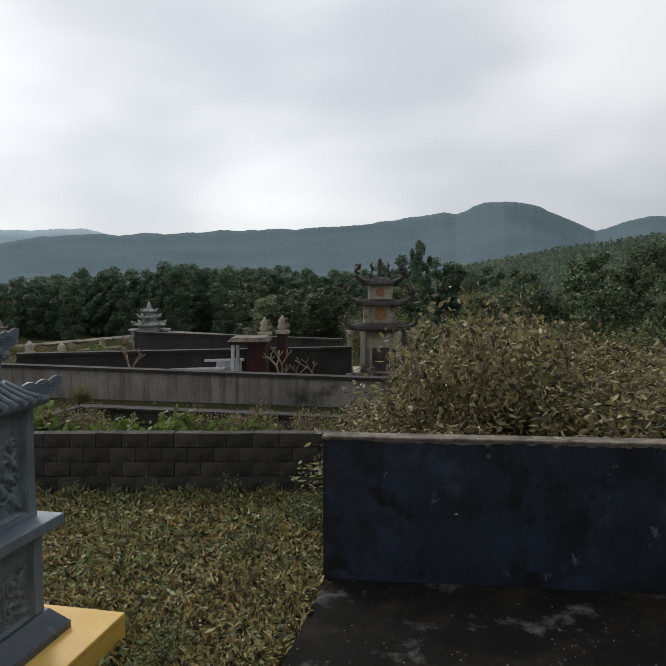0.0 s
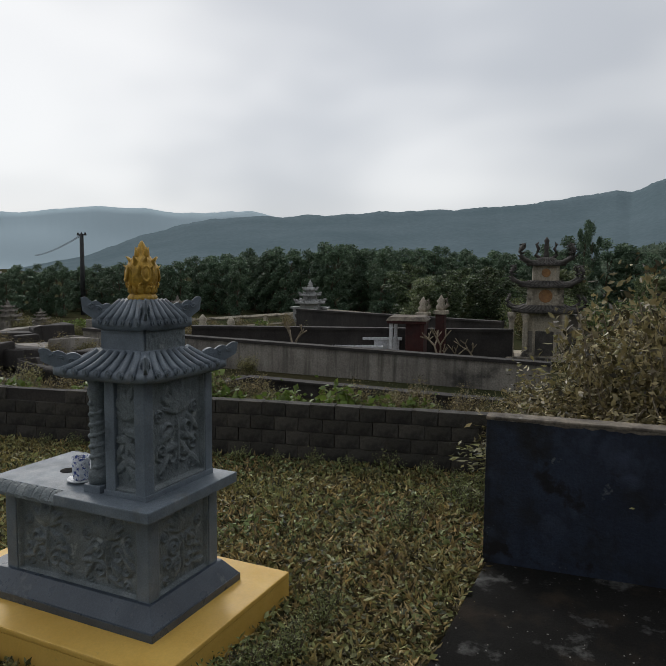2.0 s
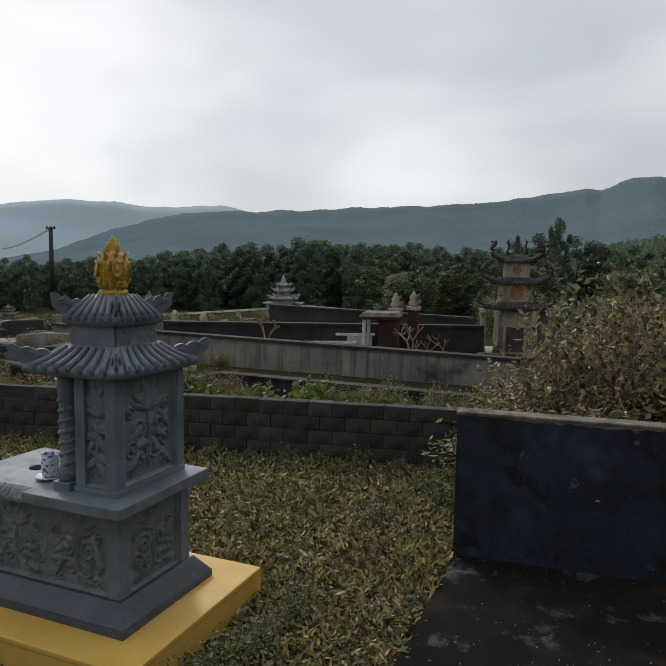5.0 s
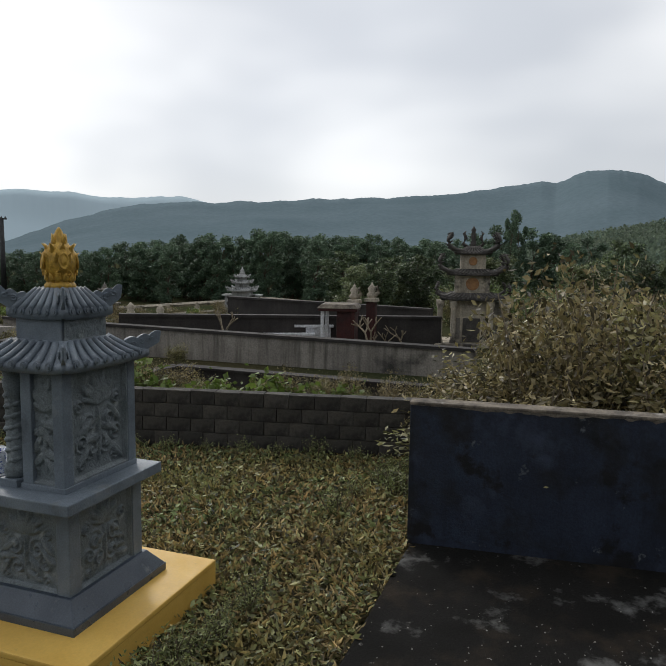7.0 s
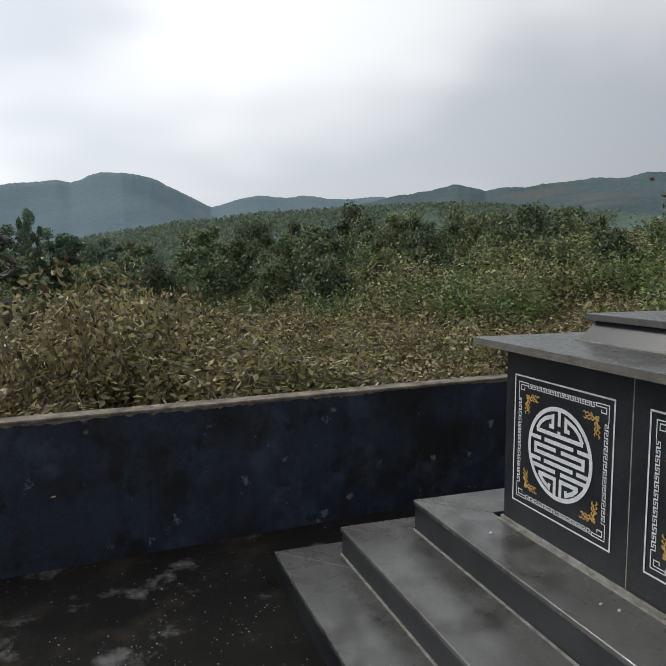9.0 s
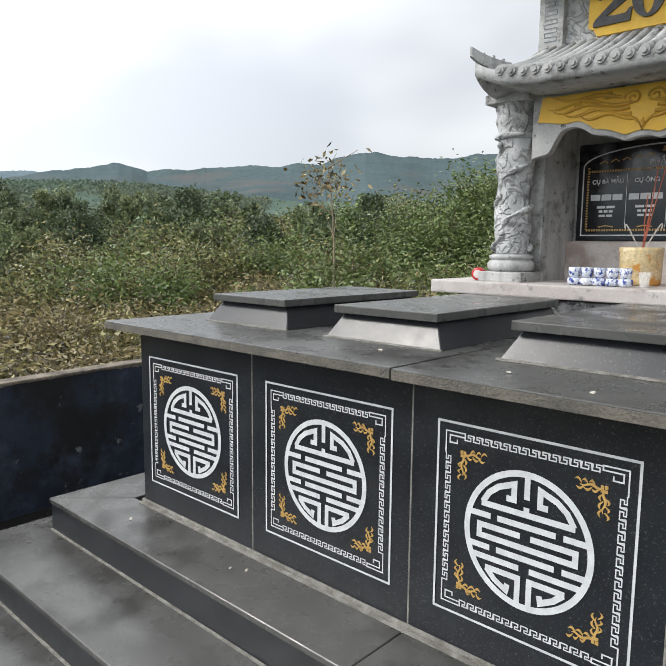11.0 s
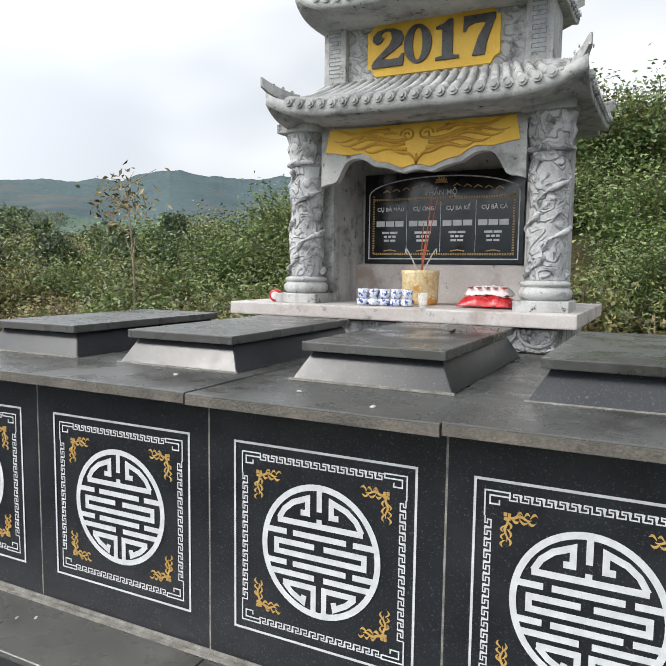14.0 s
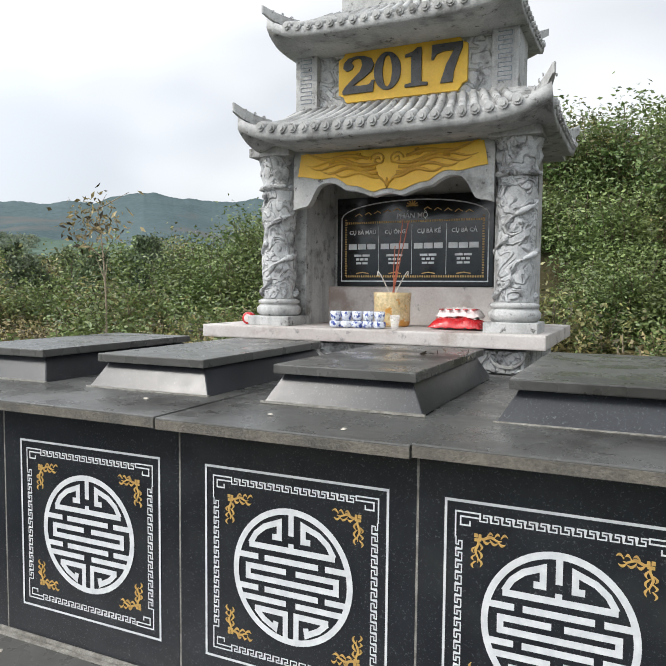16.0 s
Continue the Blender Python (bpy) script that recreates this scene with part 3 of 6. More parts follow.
# cover slabs, the seam stepping slightly between them
for x0, x1, dz in ((-2.80, -1.118, 0.0), (-1.115, -0.332, -0.003), (-0.329, 0.56, 0.002)):
    sl = part("cover_slab", box(x0, x1, 2.238, 3.74, 1.304 + dz, 1.340 + dz, 0.004), GREY_GRANITE, tomb, "smooth grey granite cover slab")
    part("slab_edge", box(x0 + 0.002, x1 - 0.002, 2.2355, 2.2385, 1.306 + dz, 1.334 + dz), EDGE_GRANITE, sl, "rough brownish slab edge")

LIDS = ((-2.475, -1.985), (-1.700, -1.215), (-0.935, -0.440), (-0.165, 0.325))


def lid_mesh_base(x0, x1):
    own = bmesh.new()
    lo = [own.verts.new(p) for p in ((x0 - 0.03, 2.605, 1.339), (x1 + 0.03, 2.605, 1.339), (x1 + 0.03, 3.60, 1.339), (x0 - 0.03, 3.60, 1.339))]
    hi = [own.verts.new(p) for p in ((x0 + 0.025, 2.66, 1.436), (x1 - 0.025, 2.66, 1.436), (x1 - 0.025, 3.55, 1.436), (x0 + 0.025, 3.55, 1.436))]
    own.faces.new(lo[::-1])
    own.faces.new(hi)
    for i in range(4):
        j = (i + 1) % 4
        own.faces.new((lo[i], lo[j], hi[j], hi[i]))
    bmesh.ops.bevel(own, geom=own.edges[:], offset=0.003, segments=1, affect="EDGES")
    return own


for x0, x1 in LIDS:
    pl = part("lid_plinth", lid_mesh_base(x0, x1), BLACK_GRANITE, tomb, "sloping granite plinth")
    part("lid", box(x0, x1, 2.62, 3.58, 1.436, 1.467, 0.004), GREY_GRANITE, pl, "flat grey granite lid")
    bm = box(x0 - 0.036, x1 + 0.036, 2.597, 2.607, 1.338, 1.345)
    part("grout_line", bm, GROUT, pl)


# ---- roofs, columns and carving ----
def eave_roof(cx, cy, hx, hy, z_eave, z_top, ix, iy, tip, thick, tiles, side_tiles, name, mat, parent, sag=1.7, horn=0.12, disc=0.016, label="", ear=None):
    """A small stone roof with swept-up corners, tile ribs with round ends and curled corner horns."""
    def surf(u, v, r):
        ax, ay = abs(u), abs(v)
        corner = (min(ax, ay)) ** 6
        z = z_eave + (z_top - z_eave) * (1 - r) ** sag + tip * corner * r ** 3
        return Vector((cx + (ix + (hx - ix) * r) * u, cy + (iy + (hy - iy) * r) * v, z))
    own = bmesh.new()
    n, m = 28, 9
    loop = []
    for i in range(n):
        loop.append((-1 + 2 * i / n, -1))
    for i in range(n):
        loop.append((1, -1 + 2 * i / n))
    for i in range(n):
        loop.append((1 - 2 * i / n, 1))
    for i in range(n):
        loop.append((-1, 1 - 2 * i / n))
    rings = []
    for k in range(m + 1):
        r = k / m
        rings.append([own.verts.new(surf(u, v, r)) for u, v in loop])
    low = [own.verts.new(surf(u, v, 1.0) - Vector((0, 0, thick))) for u, v in loop]
    inner = [own.verts.new(Vector((cx + ix * u, cy + iy * v, z_eave - thick * 1.15))) for u, v in loop]
    rows = rings + [low, inner]
    for a, b in zip(rows, rows[1:]):
        for i in range(len(loop)):
            j = (i + 1) % len(loop)
            own.faces.new((a[i], a[j], b[j], b[i]))
    own.faces.new(rings[0])
    own.faces.new(inner[::-1])
    roof = part(name, own, mat, parent, label, smooth=True)
    ribs = bmesh.new()
    ends = bmesh.new()
    for side in range(4):
        cnt = tiles if side % 2 == 0 else side_tiles
        for i in range(cnt):
            t = -0.86 + 1.72 * (i + 0.5) / cnt
            u, v = ((t, -1), (1, t), (-t, 1), (-1, -t))[side]
            pts = [surf(u, v, q) + Vector((0, 0, disc * 0.35)) for q in (0.12, 0.35, 0.6, 0.82, 1.0)]
            tube(pts, disc * 0.85, 6, ribs)
            way = Vector(((0, -1, 0), (1, 0, 0), (0, 1, 0), (-1, 0, 0))[side])
            tube([pts[-1] - way * 0.004 - Vector((0, 0, disc * 0.4)), pts[-1] + way * disc * 0.5 - Vector((0, 0, disc * 0.4))], disc, 10, ends)
            tube([pts[-1] + way * disc * 0.4 - Vector((0, 0, disc * 0.4)), pts[-1] + way * disc * 0.85 - Vector((0, 0, disc * 0.4))], disc * 0.55, 8, ends)
    part("roof_tile_rib", ribs, mat, roof, "", smooth=True)["kind"] = "stuff"
    part("roof_tile_end", ends, mat, roof, "", smooth=False)["kind"] = "stuff"
    if ear:
        wide, high, thick_, lobes = ear
        for sx in (-1, 1):
            for sy in (-1, 1):
                c = surf(sx, sy, 1.0)
                # a carved plate standing on the corner, its top edge in lobes or in one sweep
                back_ = (0.30 if lobes else 0.48) * wide
                low_ = [(-back_ - wide * 0.62 + wide * 1.25 * f, -thick * 0.75 + high * (0.62 if lobes else 1.15) * f ** 2.2) for f in [k / 10 for k in range(11)]]
                top_ = []
                for k in range(25):
                    f = 1 - k / 24
                    bump_ = abs(math.sin(f * math.pi * lobes)) * high * 0.13 if lobes else 0.0
                    top_.append((-back_ - wide * 0.5 + wide * (1.19 if lobes else 1.13) * f, high * (0.52 + 0.40 * f ** 1.5 if lobes else 0.22 + 0.92 * f ** 1.8) + bump_))
                own = plate(low_ + top_, thick_)
                bmesh.ops.transform(own, matrix=pose(0, thick_ / 2, 0), verts=own.verts[:])
                for v in own.verts:
                    v.co.y *= 1 - 0.75 * min(1.0, max(0.0, (v.co.x + back_ + wide * 0.5) / (wide * 1.1)))
                edges_ = [e for e in own.edges if abs(e.verts[0].co.y - e.verts[1].co.y) < 1e-5]
                bmesh.ops.bevel(own, geom=edges_, offset=thick_ * 0.1, segments=1, affect="EDGES")
                a_ = math.degrees(math.atan2(sy * (hy - iy), sx * (hx - ix)))
                for side in (-1, 1):
                    for q in range(3):
                        u0, z0 = -back_ - wide * 0.24 + wide * 0.29 * q, high * (0.26 + 0.16 * q)
                        rr = high * (0.17 - 0.02 * q)
                        tube([(u0 + rr * (1 - k / 17) * math.cos(k * 0.6 + q), side * thick_ * 0.48, z0 + rr * (1 - k / 17) * math.sin(k * 0.6 + q)) for k in range(15)], high * 0.045, 5, own)
                part("corner_horn", own, mat, roof, "upswept corner ear carved with scrolls", Matrix.Translation(c) @ pose(0, 0, 0, 0, 0, a_))
    elif horn:
        for sx in (-1, 1):
            for sy in (-1, 1):
                c = surf(sx, sy, 1.0)
                out = Vector((sx * 0.72, sy * 0.72, 0)).normalized()
                bm = tube([c - out * horn * 1.5 + Vector((0, 0, -0.01)), c - out * horn * 0.6 + Vector((0, 0, 0.005)), c + out * horn * 0.15 + Vector((0, 0, horn * 0.28)), c + out * horn * 0.28 + Vector((0, 0, horn * 0.75))],
                          [horn * 0.10, horn * 0.24, horn * 0.20, horn * 0.05], 8, flat=1.3)
                for q in range(3):
                    p0 = c - out * horn * (0.25 + 0.42 * q) + Vector((0, 0, horn * (0.42 - 0.12 * q)))
                    tube([p0 + out * horn * 0.2 * math.cos(a) + Vector((0, 0, horn * 0.17 * math.sin(a))) for a in [0, 0.7, 1.5, 2.3, 3.1, 3.9]], [horn * 0.07] * 5 + [horn * 0.03], 6, bm)
                part("corner_horn", bm, mat, roof, "curled corner horn", smooth=True)
    return roof


def carved_column(x, y, z0, z1, r, mat, carved, parent):
    """A round column on a moulded base, wound with a relief of scales and clouds."""
    h = z1 - z0
    b = r * 1.42
    col = part("column", box(x - b, x + b, y - b, y + b, z0, z0 + 0.055 * h, 0.006), mat, parent, "grey stone column wound with carved relief")
    prof = [(r * 1.2, z0 + 0.055 * h), (r * 1.38, z0 + 0.075 * h), (r * 1.40, z0 + 0.10 * h), (r * 1.22, z0 + 0.118 * h), (r * 1.12, z0 + 0.122 * h), (r * 1.3, z0 + 0.128 * h),
            (r * 1.3, z0 + 0.142 * h), (r * 1.05, z0 + 0.152 * h)]
    part("column_base", lathe(prof, 28, None, x, y), mat, col, smooth=True)
    rows = []
    n = 56
    for k in range(n + 1):
        z = z0 + h * (0.15 + 0.62 * k / n)
        rows.append((r, z))

    def relief(a, z):
        q = noise.noise(Vector((math.cos(a) * 2.4, math.sin(a) * 2.4, z * 13)))
        s = math.sin(2 * a + z * 21 + 1.6 * noise.noise(Vector((math.cos(a) * 1.5, math.sin(a) * 1.5, z * 6))))
        return 0.07 * max(-0.5, s) + 0.10 * max(-0.3, min(0.45, q * 1.6))
    part("column_shaft", lathe(rows, 44, None, x, y, relief), carved, col, smooth=True)
    winds = bmesh.new()
    for w in range(2):
        pts = []
        for k in range(60):
            f = k / 59
            a = w * math.pi + f * 7.5 + 0.5 * math.sin(f * 16)
            rr = r * (1.04 + 0.06 * math.sin(f * 20))
            pts.append((x + rr * math.cos(a), y + rr * math.sin(a), z0 + h * (0.17 + 0.58 * f)))
        tube(pts, [r * 0.16 * (0.6 + 0.4 * math.sin(k * 0.9)) + 0.004 for k in range(60)], 6, winds)
    part("column_relief", winds, carved, col, "carved winding relief", smooth=True)
    prof = [(r * 1.0, z0 + 0.765 * h), (r * 1.26, z0 + 0.775 * h), (r * 1.26, z0 + 0.79 * h), (r * 1.02, z0 + 0.80 * h), (r * 1.06, z0 + 0.83 * h), (r * 1.22, z0 + 0.87 * h), (r * 1.12, z0 + 0.90 * h),
            (r * 1.30, z0 + 0.945 * h), (r * 1.32, z0 + 0.955 * h)]
    part("column_capital", lathe(prof, 28, None, x, y, lambda a, z: 0.06 * math.sin(6 * a) * (1 if z0 + 0.82 * h < z < z0 + 0.94 * h else 0)), carved, col, smooth=True)
    part("column_abacus", box(x - r * 1.38, x + r * 1.38, y - r * 1.38, y + r * 1.38, z0 + 0.95 * h, z1, 0.005), mat, col)
    return col


def words(text, size, mat, parent, m, name="lettering", bold=0.0, deep=0.002, label=""):
    cu = bpy.data.curves.new(name, "FONT")
    cu.body = text
    cu.size = size
    cu.align_x = "CENTER"
    cu.align_y = "CENTER"
    cu.offset = bold
    cu.extrude = deep
    cu.resolution_u = 3
    ob = new(name, cu)
    bpy.context.view_layer.update()
    me = bpy.data.meshes.new_from_object(ob)
    bpy.data.objects.remove(ob)
    me.materials.clear()
    return part(name, me, mat, parent, label, m)


# ---- altar shrine behind the tomb ----
altar = thing("altar_shrine", "two-tiered pale stone shrine with yellow year panel and carved columns", "shrine")
AX0, AX1, AF = -1.985, -0.205, 3.757
part("altar_plinth", box(AX0 + 0.14, AX1 - 0.14, AF + 0.12, 4.80, -0.05, 1.40, 0.01), PALE_STONE, altar)
bm = box(AX0 + 0.10, AX1 - 0.10, AF + 0.075, 4.84, 1.33, 1.44, 0.012)
part("altar_moulding", bm, PALE_CARVING, altar, "scalloped carved moulding")
for i in range(9):
    x = AX0 + 0.18 + i * (AX1 - AX0 - 0.36) / 8
    part("moulding_scallop", tube([(x + 0.085 * math.cos(a), AF + 0.07, 1.435 - 0.075 * math.sin(a)) for a in [math.pi * k / 8 for k in range(9)]], 0.008, 5), PALE_STONE, altar)
part("altar_table", box(AX0 - 0.045, AX1, AF, 4.88, 1.452, 1.520, 0.008), PINK_STONE, altar, "pinkish marble offering table with worn edge")
COLY = AF + 0.205
for x in (-1.662, -0.378):
    carved_column(x, COLY, 1.518, 2.47, 0.088, PALE_STONE, PALE_CARVING, altar)
# back chamber
part("side_wall", box(-1.66, -1.545, COLY + 0.10, 4.50, 1.518, 2.47, 0.006), PALE_STONE, altar)
part("side_wall", box(-0.50, -0.385, COLY + 0.10, 4.50, 1.518, 2.47, 0.006), PALE_STONE, altar)
part("back_wall", box(-1.66, -0.385, 4.455, 4.56, 1.518, 2.47, 0.006), PALE_STONE, altar)
part("back_ledge", box(-1.545, -0.50, 4.36, 4.455, 1.518, 1.735, 0.006), PINK_STONE, altar, "veined marble ledge")
for x in (-1.60, -0.44):
    part("back_post", box(x - 0.07, x + 0.07, 4.60, 4.76, 1.518, 2.47, 0.008), PALE_STONE, altar)
part("beam", box(-1.79, -0.25, COLY - 0.09, 4.76, 2.455, 2.50, 0.006), PALE_STONE, altar)
# Darker than the field's yellow: stands in for shadow lines round the relief.
SCROLL_SHADE = material("shade_darkened_yellow_paint", (0.66, 0.38, 0.032), (0.50, 0.27, 0.03), 0.5, fine=80, scale=9, bump=0.1, grain_=0.3)
# yellow valance with a scalloped hem
VX0, VX1, VZ1 = -1.545, -0.478, 2.445


def hem(f):
    s = abs(2 * f - 1)
    z = 2.188 + 0.016 * abs(math.sin(f * math.pi * 7)) + 0.075 * smooth(0.15, 0.68, s)
    return z - 0.125 * smooth(0.70, 0.86, s)


top = [(VX0 + (VX1 - VX0) * i / 60, VZ1) for i in range(61)]
low = [(VX0 + (VX1 - VX0) * i / 60, hem(i / 60)) for i in range(61)]
val = part("valance", plate(low + top[::-1], 0.05), PALE_STONE, altar, "grey stone valance with painted yellow field", pose(0, COLY - 0.005, 0))
low2 = []
for i in range(61):
    f = i / 60
    s = abs(2 * f - 1)
    low2.append((VX0 + 0.03 + (VX1 - VX0 - 0.06) * f, hem(f) + 0.024 if s < 0.70 else 2.292 + 0.02 * smooth(0.7, 1.0, s)))
part("yellow_field", plate(low2 + [(VX1 - 0.05, VZ1 - 0.02), (VX0 + 0.05, VZ1 - 0.02)], 0.012), YELLOW_SIGN, val, "bright yellow painted field", pose(0, -0.046, 0))
mid = (VX0 + VX1) / 2
for s in (-1, 1):
    # wave bands sweeping out from the middle, each ending in a tail
    for row, (x0_, x1_, zb, amp, ph) in enumerate(((0.05, 0.46, 2.355, 0.020, 0.2), (0.06, 0.43, 2.335, 0.020, 0.5), (0.05, 0.38, 2.312, 0.018, 0.9), (0.04, 0.30, 2.290, 0.016, 1.2), (0.10, 0.47, 2.385, 0.014, 2.6))):
        pts = []
        for k in range(30):
            f = k / 29
            pts.append((mid + s * (x0_ + (x1_ - x0_) * f), -0.0585, zb + 0.030 * f - amp * math.sin(f * 8.5 + ph) * (0.5 + 0.6 * f)))
        part("scroll_relief", tube(pts, [0.0095 * math.sin(math.pi * min(1.0, 0.25 + 0.75 * k / 29)) ** 0.7 + 0.001 for k in range(30)], 6), SCROLL_SHADE, val, "raised cloud-scroll relief, yellow darkened to draw its shading", smooth=True)
    # two spirals beside the middle and one on the outer wave
    for cx_, cz_, rr, tw in ((0.047, 2.372, 0.040, 1), (0.16, 2.400, 0.022, -1), (0.30, 2.365, 0.020, 1)):
        part("scroll_relief", tube([(mid + s * (cx_ + rr * (1 - k / 22) * math.cos(tw * k * 0.5)), -0.0585, cz_ + rr * 0.85 * (1 - k / 22) * math.sin(tw * k * 0.5)) for k in range(20)], 0.006, 5), SCROLL_SHADE, val, "raised cloud-scroll relief, yellow darkened to draw its shading", smooth=True)
    part("scroll_relief", tube([(mid + s * 0.002, -0.0585, 2.245), (mid + s * 0.030, -0.0585, 2.275), (mid + s * 0.055, -0.0585, 2.295)], [0.003, 0.008, 0.003], 5), SCROLL_SHADE, val, "raised cloud-scroll relief, yellow darkened to draw its shading", smooth=True)
part("scroll_relief", tube([(mid, -0.06, 2.225), (mid, -0.062, 2.25), (mid, -0.06, 2.28)], [0.003, 0.014, 0.003], 6), SCROLL_SHADE, val, "raised cloud-scroll relief, yellow darkened to draw its shading", smooth=True)
# memorial plaque
PX0, PX1, PZ0, PZ1 = -1.518, -0.575, 1.738, 2.262
plaque = part("memorial_plaque", box(PX0, PX1, 4.425, 4.46, PZ0, PZ1, 0.004), PLAQUE_BLACK, altar, "polished black granite plaque with white lettering")
pm = pose((PX0 + PX1) / 2, 4.4235, (PZ0 + PZ1) / 2)
hw, hh = (PX1 - PX0) / 2, (PZ1 - PZ0) / 2
frame_line = [(-hw + 0.03, -hh + 0.03), (hw - 0.03, -hh + 0.03), (hw - 0.03, hh - 0.12)] + [(hw * 0.93 * math.cos(a), hh - 0.12 + 0.095 * math.sin(a)) for a in [math.pi * k / 16 for k in range(1, 16)]] + [(-hw + 0.03, hh - 0.12)]
part("plaque_border", ribbon(frame_line, 0.007, 0.001, closed=True), WHITE_PAINT, plaque, "", pm)
gold = bmesh.new()
for i in range(60):
    f = i / 59
    for z in (-hh + 0.052, hh - 0.155):
        x = (-hw + 0.06) + (2 * hw - 0.12) * f
        plate([(x, z), (x + 0.008, z), (x + 0.008, z + 0.012), (x, z + 0.012)], 0.001, gold)
for i in range(24):
    z = -hh + 0.06 + 0.33 * i / 23
    for x in (-hw + 0.052, hw - 0.064):
        plate([(x, z), (x + 0.012, z), (x + 0.012, z + 0.007), (x, z + 0.007)], 0.001, gold)
for s in (-1, 1):
    for k in range(5):
        x, z = s * (0.07 + 0.06 * k), hh - 0.085 - 0.006 * k
        ribbon([(x, z), (x + s * 0.02, z + 0.014), (x + s * 0.045, z)], 0.006, 0.001, gold)
for k in range(7):
    a = math.pi * k / 6
    ribbon([(0, hh - 0.06), (0.036 * math.cos(a), hh - 0.06 + 0.032 * math.sin(a))], 0.008, 0.001, gold)
for c in range(4):
    x = -0.306 + 0.204 * c
    ribbon([(x - 0.04, -hh + 0.075), (x, -hh + 0.082), (x + 0.04, -hh + 0.075)], 0.006, 0.001, gold)
part("plaque_gilding", gold, GOLD_PAINT, plaque, "gilded border pattern", pm)["kind"] = "stuff"
lines = bmesh.new()
for c in range(3):
    x = -0.204 + 0.204 * c
    ribbon([(x, -hh + 0.07), (x, hh - 0.165)], 0.003, 0.001, lines)
part("plaque_dividers", lines, WHITE_PAINT, plaque, "", pm)["kind"] = "stuff"
face = pm @ pose(0, -0.001, 0, 90)
words("PHẦN MỘ", 0.042, WHITE_PAINT, plaque, face @ pose(0, hh - 0.118, 0), bold=0.0006, deep=0.0004)
for c, title in enumerate(("CỤ BÀ MẪU", "CỤ ÔNG", "CỤ BÀ KẾ", "CỤ BÀ CẢ")):
    x = -0.306 + 0.204 * c
    words(title, 0.0315, WHITE_PAINT, plaque, face @ pose(x, 0.055, 0), bold=0.0010, deep=0.0004)
    for z, w, h, cnt in ((-0.028, 0.178, 0.032, 3), (-0.080, 0.105, 0.013, 2), (-0.103, 0.082, 0.013, 3), (-0.126, 0.080, 0.012, 2)):
        for q in range(cnt):
            a = x - w / 2 + w * q / cnt
            part("text_bar", plate([(a, z - h / 2), (a + w / cnt - 0.007, z - h / 2), (a + w / cnt - 0.007, z + h / 2), (a, z + h / 2)], 0.001), WHITE_PAINT, plaque, "", pm)

# roofs and upper tier
eave_roof(-0.962, 4.20, 0.765, 0.560, 2.500, 2.685, 0.60, 0.20, 0.085, 0.06, 22, 15, "lower_roof", PALE_STONE, altar, sag=1.25, disc=0.023, ear=(0.20, 0.062, 0.06, 0), label="grey stone tiled roof with upswept corners")
UF = 4.05
for x in (-1.535, -0.465):
    part("upper_pillar", box(x - 0.065, x + 0.065, UF - 0.02, UF + 0.24, 2.58, 3.02, 0.006), PALE_STONE, altar, "stone pillar with engraved meander")
    lines = bmesh.new()
    for k in range(7):
        z = -0.13 + 0.042 * k
        ribbon([(-0.032, z), (0.032, z), (0.032, z + 0.021), (-0.032, z + 0.021), (-0.032, z + 0.042)], 0.004, 0.0, lines)
    part("meander", lines, BLUE_STONE, altar, "engraved meander lines", pose(x, UF - 0.0225, 2.86))["kind"] = "stuff"
part("year_panel", box(-1.48, -0.52, UF + 0.02, UF + 0.2, 2.58, 3.02, 0.004), PALE_CARVING, altar, "carved stone panel round the painted year")
yx0, yx1, yz0, yz1 = -1.350, -0.652, 2.715, 2.985
c_ = 0.045
yp = [(yx0 + c_, yz0), (yx1 - c_, yz0), (yx1 - c_ * 0.6, yz0 + c_ * 0.7), (yx1, yz0 + c_), (yx1, yz1 - c_), (yx1 - c_ * 0.6, yz1 - c_ * 0.7), (yx1 - c_, yz1), (yx0 + c_, yz1),
      (yx0 + c_ * 0.6, yz1 - c_ * 0.7), (yx0, yz1 - c_), (yx0, yz0 + c_), (yx0 + c_ * 0.6, yz0 + c_ * 0.7)]
yel = part("year_field", plate(yp, 0.022), YELLOW_SIGN, altar, "bright yellow painted field", pose(0, UF + 0.022, 0))
TWO = [(-.37, 0), (.36, 0), (.39, .31), (.34, .31), (.27, .20), (.05, .19), (-.12, .22), (.15, .41), (.32, .55), (.38, .72), (.32, .89), (.15, .98), (-.05, 1), (-.24, .96), (-.35, .83), (-.36, .70),
       (-.27, .62), (-.15, .66), (-.11, .76), (-.17, .85), (-.10, .93), (0, .945), (.08, .88), (.10, .72), (.04, .57), (-.15, .37), (-.33, .18), (-.38, .08)]
ONE = [(-.27, 0), (.27, 0), (.27, .07), (.12, .10), (.12, 1), (.02, 1), (-.10, .90), (-.27, .85), (-.27, .79), (-.12, .79), (-.12, .10), (-.27, .07)]
SEVEN = [(-.35, 1), (-.36, .62), (-.31, .62), (-.25, .75), (-.10, .81), (.18, .81), (.0, .47), (-.14, 0), (.15, 0), (.18, .28), (.26, .55), (.38, .88), (.38, 1)]


